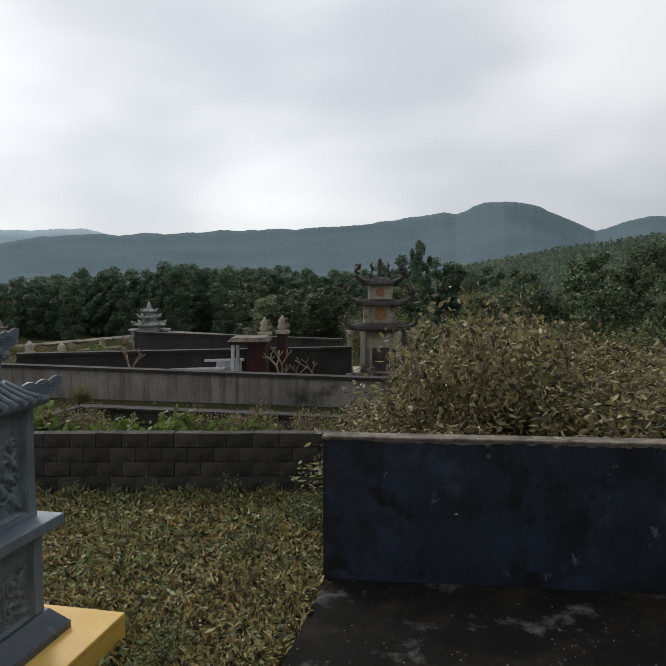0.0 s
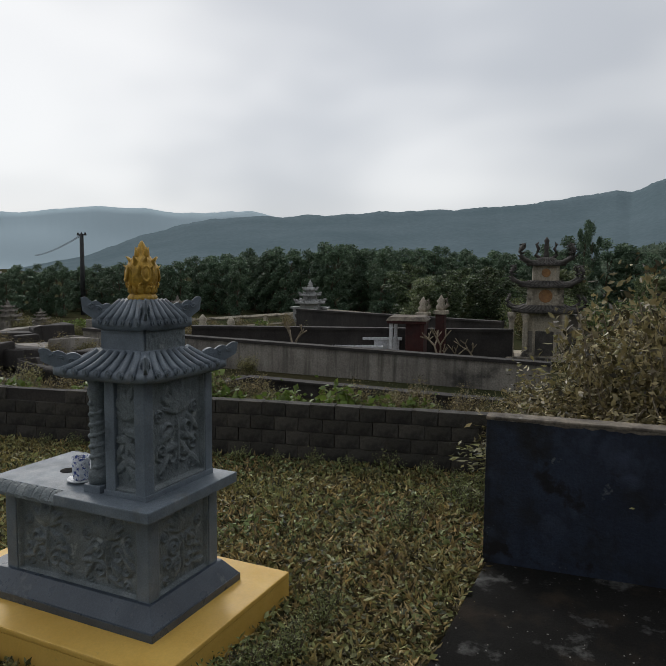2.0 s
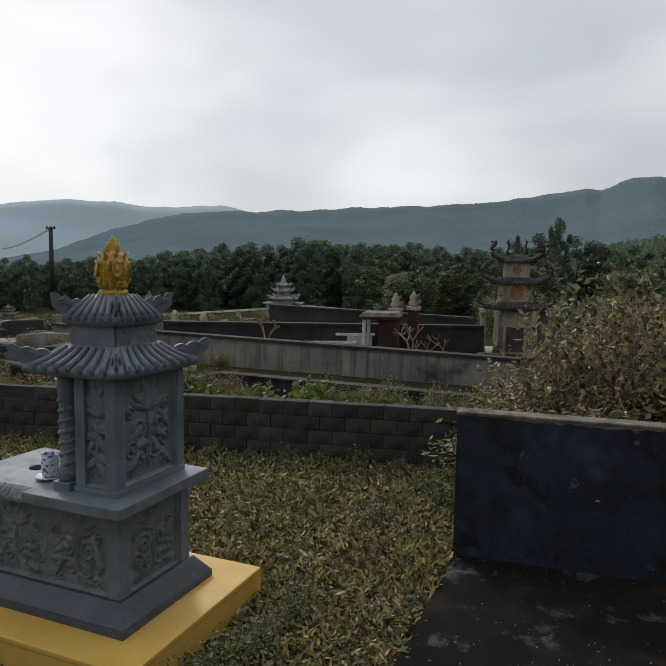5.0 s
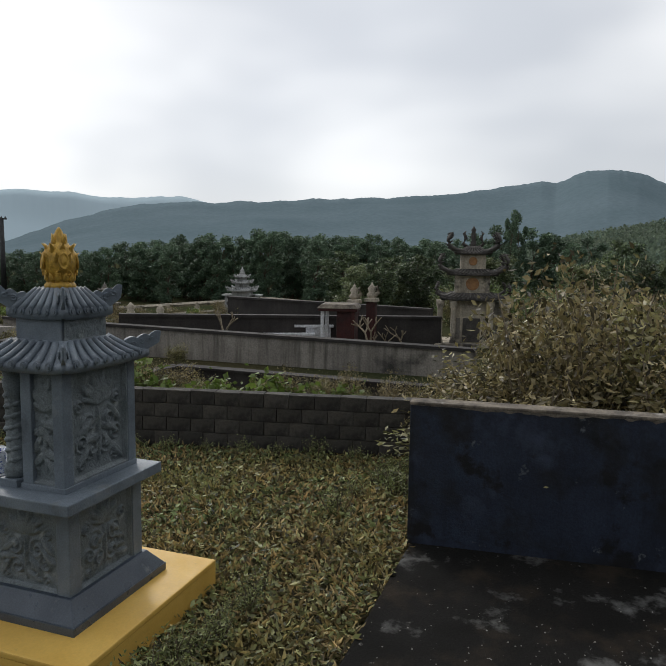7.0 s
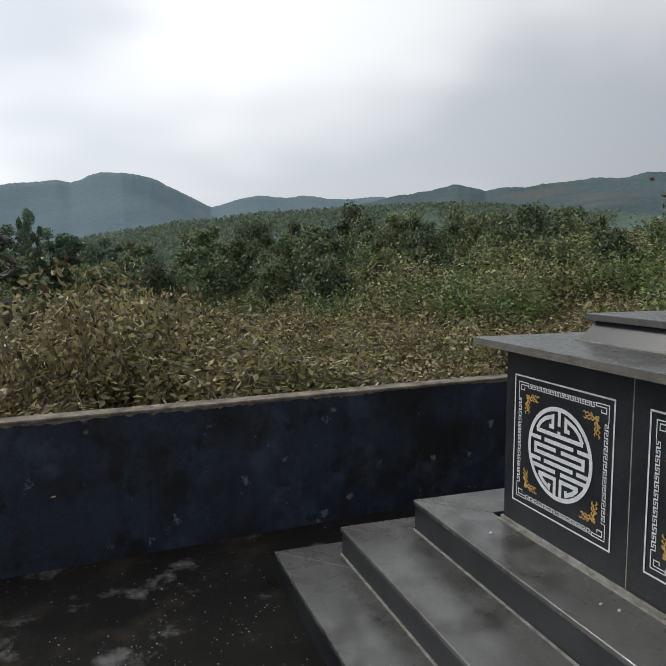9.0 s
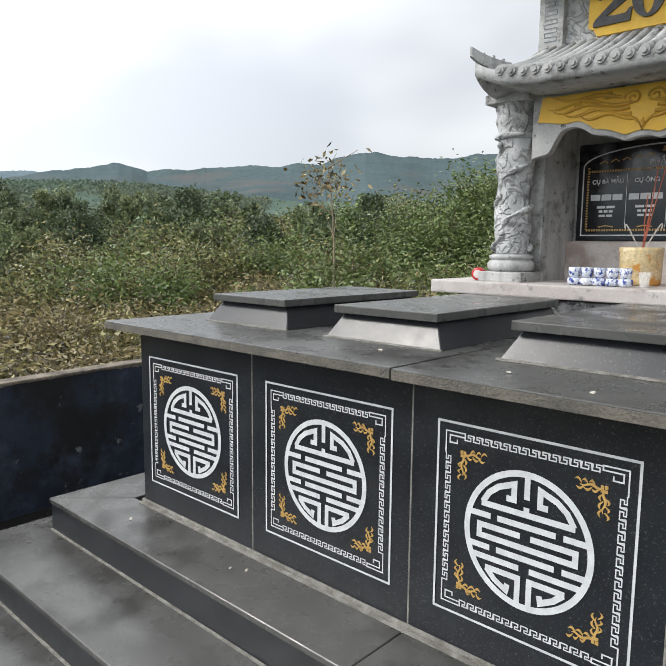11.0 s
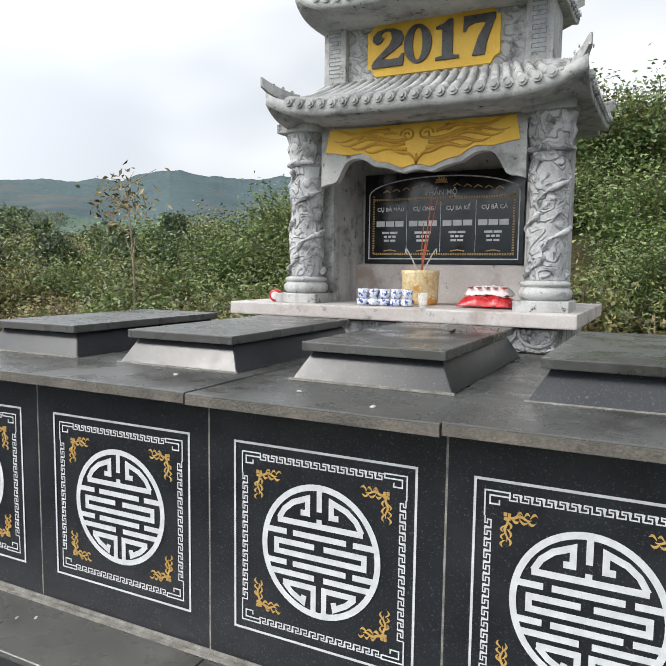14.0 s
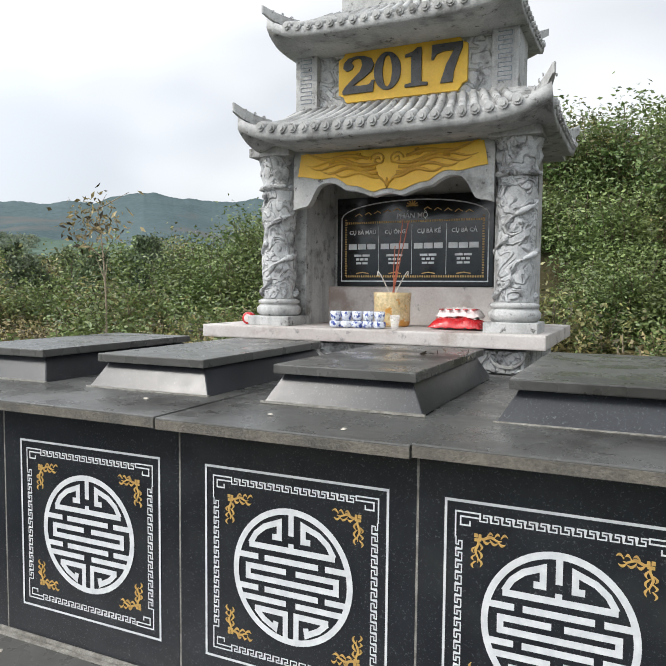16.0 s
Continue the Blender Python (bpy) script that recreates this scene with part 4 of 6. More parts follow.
def numeral(outline, cx_, wide, inner=None):
    zb, high = 2.757, 0.192
    put_ = lambda q: (cx_ + q[0] * wide, zb + q[1] * high)
    if inner:
        own = bmesh.new()
        loops = [[own.verts.new((*put_(q)[:1], y_, put_(q)[1])) for q in line] for line, y_ in ((outline, 0), (outline, -0.012), (inner, -0.012), (inner, 0))]
        for p_, q_ in zip(loops, loops[1:]):
            for i in range(len(outline)):
                j = (i + 1) % len(outline)
                own.faces.new((p_[i], p_[j], q_[j], q_[i]))
    else:
        own = plate([put_(q) for q in outline], 0.012)
    bmesh.ops.bevel(own, geom=[e for e in own.edges if e.verts[0].co.y < -0.011 and e.verts[1].co.y < -0.011 and len(e.link_faces) == 2 and e.calc_face_angle(0) > 1], offset=0.003, segments=1, affect="EDGES")
    part("numeral", own, NUMBER_BLACK, yel, "thick black raised numeral of the year 2017", pose(0, -0.021, 0))


yw = yx1 - yx0
numeral(TWO, yx0 + 0.165 * yw, 0.235)
numeral([(0.36 * math.cos(k * math.pi / 16), 0.5 + 0.5 * math.sin(k * math.pi / 16)) for k in range(32)], yx0 + 0.40 * yw, 0.205,
        [(0.13 * math.cos(k * math.pi / 16), 0.5 + 0.42 * math.sin(k * math.pi / 16)) for k in range(32)])
numeral(ONE, yx0 + 0.625 * yw, 0.225)
numeral(SEVEN, yx0 + 0.85 * yw, 0.215)
eave_roof(-1.00, 4.20, 0.635, 0.43, 3.03, 3.17, 0.42, 0.18, 0.075, 0.05, 18, 12, "upper_roof", PALE_STONE, altar, sag=1.25, disc=0.0205, ear=(0.18, 0.056, 0.055, 0), label="grey stone tiled roof with upswept corners")
part("roof_crest", box(-1.33, -0.66, 4.03, 4.36, 3.12, 3.42, 0.01), PALE_STONE, altar, "plain stone block on the roof")

# ---- the grave monument on the grass ----
mon = thing("grave_monument", "blue-grey carved stone grave with two-tiered roof and gold lotus", "grave monument")
plinth = thing("plinth", "yellow painted cement plinth under the grave", "plinth")
part("plinth_body", box(-2.949, -1.932, -2.858, -1.312, -0.15, 0.10), YELLOW_PAINT, plinth)
part("plinth_top", box(-2.951, -1.93, -2.86, -1.31, 0.10, 0.128, 0.008), YELLOW_PAINT, plinth)
bx0, bx1, by0, by1 = -2.768, -2.105, -2.62, -1.488
part("flared_base", box(bx0, bx1, by0, by1, 0.127, 0.165, 0.004), POLISHED, mon, "polished dark stone flared base")
part("flared_base", box(bx0 + 0.004, bx1 - 0.004, by0 + 0.004, by1 - 0.004, 0.165, 0.245, 0.003, taper=0.062), POLISHED, mon, "polished dark stone sloping base")
gx0, gx1, gy0, gy1 = bx0 + 0.085, bx1 - 0.085, -2.43, by1 - 0.085
part("body", box(gx0 + 0.03, gx1 - 0.03, gy0 + 0.03, gy1 - 0.03, 0.24, 0.645), BLUE_STONE, mon)
for x in (gx0 + 0.03, gx1 - 0.03):
    for y in (gy0 + 0.03, gy1 - 0.03):
        part("corner_post", box(x - 0.034, x + 0.034, y - 0.034, y + 0.034, 0.24, 0.645, 0.006), BLUE_STONE, mon)


def relief_sheet(w, h, depth, seed, nx=60, nz=60):
    """A carved panel in the plane y = 0: blossoms, stalks and leaves raised from a sunk ground inside a plain border."""
    r_ = random.Random(seed)
    leaves_, scrolls_ = [], []
    hubs = max(1, round(w / h))
    for q in range(hubs):
        cx_ = w * ((q + 0.5) / hubs - 0.5)
        uw = w / hubs
        for k in range(9):
            a = math.radians(18 + 144 * k / 8)
            ln = (0.26 if k % 2 else 0.20) * h
            leaves_.append((cx_ + math.cos(a) * ln * 0.6 * uw / h, 0.10 * h + math.sin(a) * ln * 0.6, a, ln * 0.55, ln * 0.15))
        for k in range(7):
            s = -1 if k % 2 else 1
            a = math.radians(90 + s * r_.uniform(30, 85))
            leaves_.append((cx_ + s * uw * r_.uniform(0.08, 0.34), h * (-0.36 + 0.058 * k), a, h * 0.12, h * 0.035))
        leaves_.append((cx_, -0.16 * h, math.pi / 2, 0.26 * h, 0.02 * h))
        # hooked scrolls hanging below the blossom
        for sx in (-1, 1):
            for fx, fz, fr in ((0.17, -0.05, 0.13), (0.30, -0.20, 0.11), (0.13, -0.27, 0.12), (0.33, 0.12, 0.08), (0.30, -0.38, 0.07)):
                scrolls_.append((cx_ + sx * fx * uw, fz * h, fr * min(uw * 1.2, h), sx, r_.uniform(0, 6)))
    verts, faces = [], []
    for j in range(nz + 1):
        for i in range(nx + 1):
            x, z = w * (i / nx - 0.5), h * (j / nz - 0.5)
            ex, ez = w / 2 - abs(x), h / 2 - abs(z)
            k = 1.0 if min(ex, ez) < 0.012 else 0.0
            if 0.016 < min(ex, ez):
                for lx, lz, a, la, lb in leaves_:
                    dx, dz = x - lx, z - lz
                    u = (dx * math.cos(a) + dz * math.sin(a)) / la
                    v = (dz * math.cos(a) - dx * math.sin(a)) / lb
                    e = u * u + v * v
                    if e < 1:
                        k = max(k, (1 - e) ** 0.5 * (0.75 + 0.25 * abs(v)))
                for lx, lz, rad, sx, turn_ in scrolls_:
                    dx, dz = x - lx, z - lz
                    q = math.hypot(dx, dz) / rad
                    if q < 1:
                        k = max(k, 0.8 * (1 - q ** 4) * max(0.0, math.cos(q * 11 + sx * math.atan2(dz, dx) + turn_)) ** 0.6)
            verts.append((x, -depth * k, z))
    for j in range(nz):
        for i in range(nx):
            a = j * (nx + 1) + i
            faces.append((a, a + 1, a + nx + 2, a + nx + 1))
    me = from_arrays("relief", verts, faces)
    for f in me.polygons:
        f.use_smooth = True
    return me


cz = 0.44
part("carved_panel", relief_sheet(gx1 - gx0 - 0.129, 0.402, 0.02, 2.0, 90, 80), BLUE_CARVING, mon, "carved lotus panel", pose((gx0 + gx1) / 2, gy1 - 0.022, cz, 0, 0, 180))
part("carved_panel", relief_sheet(gy1 - gy0 - 0.129, 0.402, 0.02, 5.0, 150, 80), BLUE_CARVING, mon, "carved landscape panel", pose(gx1 - 0.022, (gy0 + gy1) / 2, cz, 0, 0, 90))
part("grave_slab", box(-2.735, -2.088, -2.012, -1.484, 0.640, 0.690, 0.006), BLUE_STONE, mon, "smooth grey cover slab")
part("rear_slab", box(-2.655, -2.150, -2.485, -2.010, 0.640, 0.6895, 0.004), BLUE_STONE, mon, "smooth grey cover slab, narrower at its foot")
for sx in (-1, 1):
    # a sloping apron carved with overlapping petals beside the narrow part of the slab
    n = 9
    for k in range(n):
        own = bmesh.new()
        y0, y1 = -2.49 + 0.476 * k / n, -2.49 + 0.476 * (k + 1) / n - 0.003
        rows_ = []
        for q in range(6):
            f = q / 5
            rise = 0.004 * math.sin(math.pi * f)
            rows_.append([own.verts.new((x_, y_, z_)) for x_, y_, z_ in ((0.052 * f, y0 + 0.012 * f, 0.048 - 0.036 * f ** 1.6 + rise), (0.052 * f, (y0 + y1) / 2, 0.054 - 0.036 * f ** 1.6 + rise), (0.052 * f, y1 + 0.012 * f, 0.048 - 0.036 * f ** 1.6 + rise))])
        for r0, r1 in zip(rows_, rows_[1:]):
            for q in (0, 1):
                own.faces.new((r0[q], r1[q], r1[q + 1], r0[q + 1]))
        foot_ = [own.verts.new((0.052, v.co.y, 0.0)) for v in rows_[-1]]
        for q in (0, 1):
            own.faces.new((rows_[-1][q], foot_[q], foot_[q + 1], rows_[-1][q + 1]))
        part("apron_petal", own, BLUE_CARVING, mon, "carved petal of the moulding along the slab", pose(-2.150 if sx > 0 else -2.655, 0, 0.637) @ Matrix.Diagonal((sx, 1, 1, 1)))
# house on the slab
hx0, hx1, hy0, hy1 = -2.668, -2.192, -1.915, -1.583
house = part("house_body", box(hx0 + 0.03, hx1 - 0.03, hy0 + 0.13, hy1 - 0.03, 0.688, 1.24), BLUE_STONE, mon, "carved stone house with open porch")
for x in (hx0 + 0.025, hx1 - 0.025):
    part("house_corner", box(x - 0.028, x + 0.028, hy1 - 0.055, hy1, 0.688, 1.235, 0.005), BLUE_STONE, house)
    part("house_jamb", box(x - 0.026, x + 0.026, hy0 + 0.11, hy0 + 0.165, 0.688, 1.235, 0.005), BLUE_STONE, house)
part("house_sill", box(hx0 - 0.004, hx1 + 0.004, hy0 + 0.10, hy1 + 0.004, 0.688, 0.715, 0.005), BLUE_STONE, house)
part("carved_panel", relief_sheet(hx1 - hx0 - 0.106, 0.515, 0.024, 8.0, 90, 110), BLUE_CARVING, house, "carved lotus panel", pose((hx0 + hx1) / 2, hy1 - 0.027, 0.974, 0, 0, 180))
part("carved_panel", relief_sheet(0.155, 0.515, 0.016, 3.0, 40, 110), BLUE_CARVING, house, "narrow carved panel", pose(hx1 - 0.020, hy0 + 0.222, 0.974, 0, 0, 90))
for x in (hx0 + 0.035, hx1 - 0.035):
    col = part("column", box(x - 0.048, x + 0.048, hy0 - 0.01, hy0 + 0.085, 0.688, 0.725, 0.005), BLUE_STONE, mon, "round stone porch column")
    part("column_shaft", lathe([(0.040, 0.725), (0.046, 0.745), (0.046, 0.775), (0.036, 0.79), (0.036, 1.10), (0.043, 1.12), (0.043, 1.15), (0.036, 1.16), (0.044, 1.20), (0.046, 1.24)], 20, None, x, hy0 + 0.038,
                               lambda a, z: 0.05 * math.sin(3 * a + z * 40)), BLUE_CARVING, col, smooth=True)
    winds = bmesh.new()
    tube([(x + 0.031 * math.cos(k * 0.55), hy0 + 0.038 + 0.031 * math.sin(k * 0.55), 0.80 + 0.0042 * k) for k in range(70)], [0.010 + 0.005 * math.sin(k * 1.3) ** 2 for k in range(70)], 6, winds)
    part("column_relief", winds, BLUE_CARVING, col, "winding carved relief", smooth=True)
hcx, hcy = -2.425, -1.785
eave_roof(hcx, hcy, 0.288, 0.258, 1.234, 1.318, 0.15, 0.14, 0.012, 0.034, 8, 7, "lower_roof", BLUE_STONE, mon, sag=1.25, disc=0.0165, label="dark stone tiled roof with scalloped corner ears", ear=(0.145, 0.085, 0.034, 3))
part("neck", box(hcx - 0.140, hcx + 0.140, hcy - 0.122, hcy + 0.122, 1.27, 1.43, 0.006), BLUE_STONE, mon)
part("neck_panel", relief_sheet(0.27, 0.12, 0.006, 12.0, 40, 20), BLUE_CARVING, mon, "faint carved band", pose(hcx, hcy + 0.1245, 1.365, 0, 0, 180))
eave_roof(hcx, hcy, 0.160, 0.152, 1.442, 1.535, 0.070, 0.065, 0.010, 0.036, 6, 6, "upper_roof", BLUE_STONE, mon, sag=0.95, disc=0.0165, label="dark stone tiled roof with scalloped corner ears", ear=(0.115, 0.10, 0.034, 3))


def finial_core(a, z):
    """The bud is square-shouldered in plan and ribbed."""
    return 0.05 * math.cos(4 * (a - radians(55))) + 0.025 * math.cos(12 * (a - radians(55)))


lotus = part("lotus_finial", lathe([(0.060, 1.527), (0.076, 1.533), (0.078, 1.548), (0.066, 1.560), (0.062, 1.568), (0.070, 1.59), (0.080, 1.62), (0.084, 1.65), (0.080, 1.685), (0.066, 1.71), (0.044, 1.728), (0.034, 1.74), (0.027, 1.76), (0.016, 1.785), (0.004, 1.80)], 32, None, hcx, hcy, finial_core), GOLD_LOTUS, mon, "gold painted lotus bud finial", smooth=True)
lotus.matrix_basis = pose(hcx, hcy, 0) @ Matrix.Diagonal((0.82, 0.82, 1, 1)) @ pose(-hcx, -hcy, 0)
for ring, (r0, z0, ln, cnt) in enumerate(((0.074, 1.628, 0.062, 8), (0.064, 1.668, 0.062, 8), (0.034, 1.70, 0.072, 4), (0.070, 1.560, 0.040, 12))):
    for i in range(cnt):
        a = 2 * math.pi * (i + 0.5 * (ring % 2)) / cnt + radians(55 + 22.5)
        o = Vector((math.cos(a), math.sin(a), 0))
        c = Vector((hcx, hcy, z0))
        up = Vector((0, 0, 1))
        out_ = (0.026, 0.026, 0.010, 0.012)[ring]
        bm = tube([c + o * r0 * 0.82, c + o * (r0 + 0.002) + up * ln * 0.35, c + o * (r0 + 0.004) + up * ln * 0.7, c + o * (r0 + out_) + up * ln], [0.012, 0.020, 0.014, 0.002], 8, flat=0.5)
        part("petal", bm, GOLD_LOTUS, lotus, smooth=True)
for a in (55, 145, 235, 325):
    at = pose(hcx, hcy, 1.652, 0, 0, a) @ pose(0.0855, 0, 0, 0, 82)
    part("sun_disc", lathe([(0.030, -0.004), (0.031, 0.005), (0.026, 0.008), (0.022, 0.003), (0.018, 0.002), (0.014, 0.006), (0.004, 0.008)], 24), GOLD_LOTUS, lotus, "raised round disc", at @ Matrix.Diagonal((1.25, 0.9, 1, 1)), smooth=True)
    for sx in (-1, 1):
        curl = [(0.078 + 0.004 * math.sin(k), sx * (0.026 + 0.013 * (1 - k / 14) * math.cos(k * 0.6)), 1.598 + 0.015 * (1 - k / 14) * math.sin(k * 0.6)) for k in range(12)]
        part("cloud_curl", tube(curl, 0.0045, 5), GOLD_LOTUS, lotus, "", pose(hcx, hcy, 0, 0, 0, a))


# ---- plants ----
def stems_and_leaves(seed, h, r, stems, leaves, spread=0.07, low=0.12, lean=0.6):
    """Bent stems rising from one foot, and places for leaves along them."""
    rng = random.Random(seed)
    wood = bmesh.new()
    lines = []
    for s in range(stems):
        a = rng.uniform(0, 2 * math.pi)
        out = r * rng.uniform(0.15, 1.0)
        top = h * rng.uniform(0.55, 1.05)
        bend = rng.uniform(-0.2, 0.2) * r
        pts = []
        for k in range(7):
            f = k / 6
            pts.append(Vector((math.cos(a) * out * f ** lean + bend * math.sin(f * 3.1), math.sin(a) * out * f ** lean + bend * math.cos(f * 2.3) * f, top * f - 0.05)))
        lines.append(pts)
        tube(pts, [0.010 * h ** 0.5 * (1.15 - k / 7) + 0.0015 for k in range(7)], 4, wood)
        for t in range(2):
            k = rng.randint(2, 5)
            p0 = pts[k]
            p1 = p0 + Vector((rng.uniform(-1, 1), rng.uniform(-1, 1), rng.uniform(0.2, 1))) * 0.25 * r
            tube([p0, (p0 + p1) / 2 + Vector((0, 0, 0.02)), p1], [0.005 * h ** 0.5, 0.004 * h ** 0.5, 0.0015], 3, wood)
            lines.append([p0.lerp(p1, q / 6) for q in range(7)])
    g = np.random.default_rng(seed)
    arr = np.array([[list(p) for p in ln] for ln in lines])
    which = g.integers(0, len(lines), leaves)
    f = low + (1 - low) * g.random(leaves) ** 0.75
    k = np.minimum(5, (f * 6).astype(int))
    q = (f * 6 - k)[:, None]
    at = arr[which, k] * (1 - q) + arr[which, k + 1] * q
    tufts = g.normal(size=(len(lines), 6, 3)) * spread * 1.4
    at = at + tufts[which, g.integers(0, 6, leaves)] + g.normal(size=(leaves, 3)) * spread * 0.8
    at[:, 2] = np.maximum(at[:, 2], 0.02)
    return wood, at


def shrub(name, label, category, seed, h, r, stems, leaves, leaf, leaf_mat, wood_mat, aspect=0.42, spread=0.07, droop=0.35, low=0.12, m=None):
    wood, at = stems_and_leaves(seed, h, r, stems, leaves, spread, low)
    t = thing(name, label, category, m, group=category + "s in the overgrown field")
    part("wood", wood, wood_mat, t)
    part("foliage", leaf_mesh("foliage", at, leaf, aspect, seed, droop), leaf_mat, t)["kind"] = "stuff"
    return t


def tree(name, label, seed, h, r, clumps, leaves, leaf, leaf_mat, m=None, low=0.22, slim=0.8):
    """A tapered trunk with limbs, and a crown of leaf clumps round the limb ends."""
    rng = random.Random(seed)
    wood = bmesh.new()
    trunk = [Vector((0.04 * h * math.sin(k * 0.8 + seed), 0.03 * h * math.cos(k * 0.9), h * 0.9 * k / 8 - 0.1)) for k in range(9)]
    tube(trunk, [0.018 * h * (1.1 - k / 8) + 0.01 for k in range(9)], 7, wood)
    centres = []
    for c in range(clumps):
        f = low + (1 - low) * (c + 0.5) / clumps
        k = min(7, int(f * 8))
        p0 = trunk[k]
        a = c * 2.4 + rng.uniform(-0.5, 0.5)
        wide = r * (1 - abs(f - 0.5) * slim) * rng.uniform(0.35, 1.0)
        p1 = Vector((math.cos(a) * wide, math.sin(a) * wide, h * f + rng.uniform(-0.02, 0.07) * h))
        tube([p0, p0.lerp(p1, 0.5) + Vector((0, 0, 0.02 * h)), p1], [0.006 * h, 0.004 * h, 0.0015 * h], 4, wood)
        centres.append((p1, r * rng.uniform(0.22, 0.42)))
    g = np.random.default_rng(seed)
    which = g.integers(0, clumps, leaves)
    d = g.normal(size=(leaves, 3))
    d /= np.linalg.norm(d, axis=1)[:, None]
    d *= (g.random(leaves) ** 0.4)[:, None]
    at = np.array([list(c[0]) for c in centres])[which] + d * np.array([c[1] for c in centres])[which][:, None] * np.array([[1, 1, 0.85]])
    t = thing(name, label, "tree", m, group="trees across the valley")
    part("trunk", wood, BARK, t)
    part("crown", leaf_mesh("crown", at, leaf, 0.55, seed, 0.2), leaf_mat, t)["kind"] = "stuff"
    return t


def sized(x, y, s, turn=0.0, sz=None, dz=0.0):
    return pose(x, y, ground_z(x, y) + dz, 0, 0, turn) @ Matrix.Diagonal((s, s, sz or s, 1))


def put(src, m):
    """A copy of a plant at m, whatever the size of its model."""
    made = copy_thing(src, Matrix())
    made.matrix_basis = m
    return made


rng = random.Random(11)
AWAY = pose(0, 0, -60)

# withered thicket behind the navy wall
dead = [shrub("withered_bush", "withered brown leafy bush in the overgrown plot behind the wall", "bush", 20 + k, 1.15, 0.62, 18, 4700, 0.062, (OLIVE_LEAF, DEAD_LEAF, DEAD_LEAF)[k], PALE_TWIG, 0.42, 0.078, 0.4) for k in range(3)]
spots = []
for k in range(92):
    x = -4.85 - 4.6 * ((k * 0.618) % 1.0)
    y = -0.25 + 8.3 * ((k * 0.381 + 0.13 * (k % 5)) % 1.0)
    x -= 0.09 * (y + 0.5)
    p = bearing(x, y - 0.45)
    tall = float(np.interp(p, [52, 62, 70, 78, 84, 88, 93, 95.5, 100], [0.80, 0.80, 0.84, 0.98, 1.15, 1.5, 1.15, 0.72, 0.5])) * rng.uniform(0.82, 1.06)
    spots.append((x, y, tall))
for k, (x, y, tall) in enumerate(spots):
    src = dead[(0, 2, 1, 0, 2)[k % 5]]
    m = sized(x, y, rng.uniform(0.95, 1.2), rng.uniform(0, 360), tall)
    if k < 3:
        dead[k].matrix_basis = m
    else:
        put(src, m)

# green shrubs on the bank and in the field
green = [shrub("green_bush", "dense green leafy shrub on the overgrown slope", "shrub", 40 + k, 1.7, 0.95, 18, 6200, 0.088, (GREEN_LEAF, GREEN_LEAF, OLIVE_LEAF)[k], BARK, 0.45, 0.13, 0.1) for k in range(3)]
places = []
for k in range(210):
    p = -24 + 92 * ((k * 0.618034) % 1.0)
    r = 7.2 + 11.5 * ((k * 0.414 + 0.07 * (k % 7)) % 1.0)
    if p > 40:
        r += 2.2
    x, y = -math.sin(radians(p)) * r, math.cos(radians(p)) * r
    if -2.6 < x < 0.5 and y < 6.6:
        continue
    places.append((x, y, (0.70 + 0.25 * smooth(8, 15, r)) * rng.uniform(0.75, 1.1)))
for k, (x, y, s) in enumerate(places):
    m = sized(x, y, s, rng.uniform(0, 360))
    if k < 3:
        green[k].matrix_basis = m
    else:
        put(green[2 if bearing(x, y) > 42 and k % 3 == 0 else (0, 1, 2, 1, 0, 1)[k % 6]], m)
for k in range(26):
    p = -14 + 82 * ((k * 0.618034 + 0.3) % 1.0)
    r = 6.6 + 2.2 * rng.random()
    x, y = -math.sin(radians(p)) * r, math.cos(radians(p)) * r
    if y > 5.9 or x < -3.6:
        put(dead[k % 3], sized(x, y, rng.uniform(0.7, 1.0), rng.uniform(0, 360)))

# brush filling the middle distance
for k in range(90):
    p = 55 + 46 * ((k * 0.618034 + 0.21) % 1.0)
    r = 9.5 + 15 * ((k * 0.414 + 0.05 * (k % 3)) % 1.0)
    x, y = -math.sin(radians(p)) * r, math.cos(radians(p)) * r
    if p > 92 and r < 17:
        continue
    src = dead[k % 3] if k % 3 and r < 11 else green[(2, 0, 1, 1)[k % 4]]
    put(src, sized(x, y, rng.uniform(0.7, 1.0) * (0.8 if src in dead else 0.65), rng.uniform(0, 360)))
for k, (x, y) in enumerate(((0.7, 6.1), (1.1, 6.6), (0.3, 6.7), (1.6, 6.2), (-2.9, 6.2), (-3.4, 6.6))):
    put(dead[k % 3], sized(x, y, 1.0 + 0.1 * (k % 3), 70 * k))

YOUNG_LEAF = material("young_tree_leaves", (0.080, 0.125, 0.070), (0.140, 0.185, 0.100), 0.45, scale=0.6, fine=12, bump=0.0, island=0.6, obj_random=0.4, through_light=0.2)
PALE_TREE_LEAF = material("grey_green_tree_leaves", (0.150, 0.200, 0.105), (0.205, 0.235, 0.130), 0.5, scale=0.6, fine=12, bump=0.0, island=0.6, obj_random=0.3, through_light=0.25)
# young trees beyond the thicket
young = [tree("young_tree", "young green tree with uneven leafy crown", 60 + k, 3.6, 1.25, 26, 7600, 0.150, (YOUNG_LEAF, PALE_TREE_LEAF, YOUNG_LEAF)[k], AWAY, 0.06) for k in range(3)]
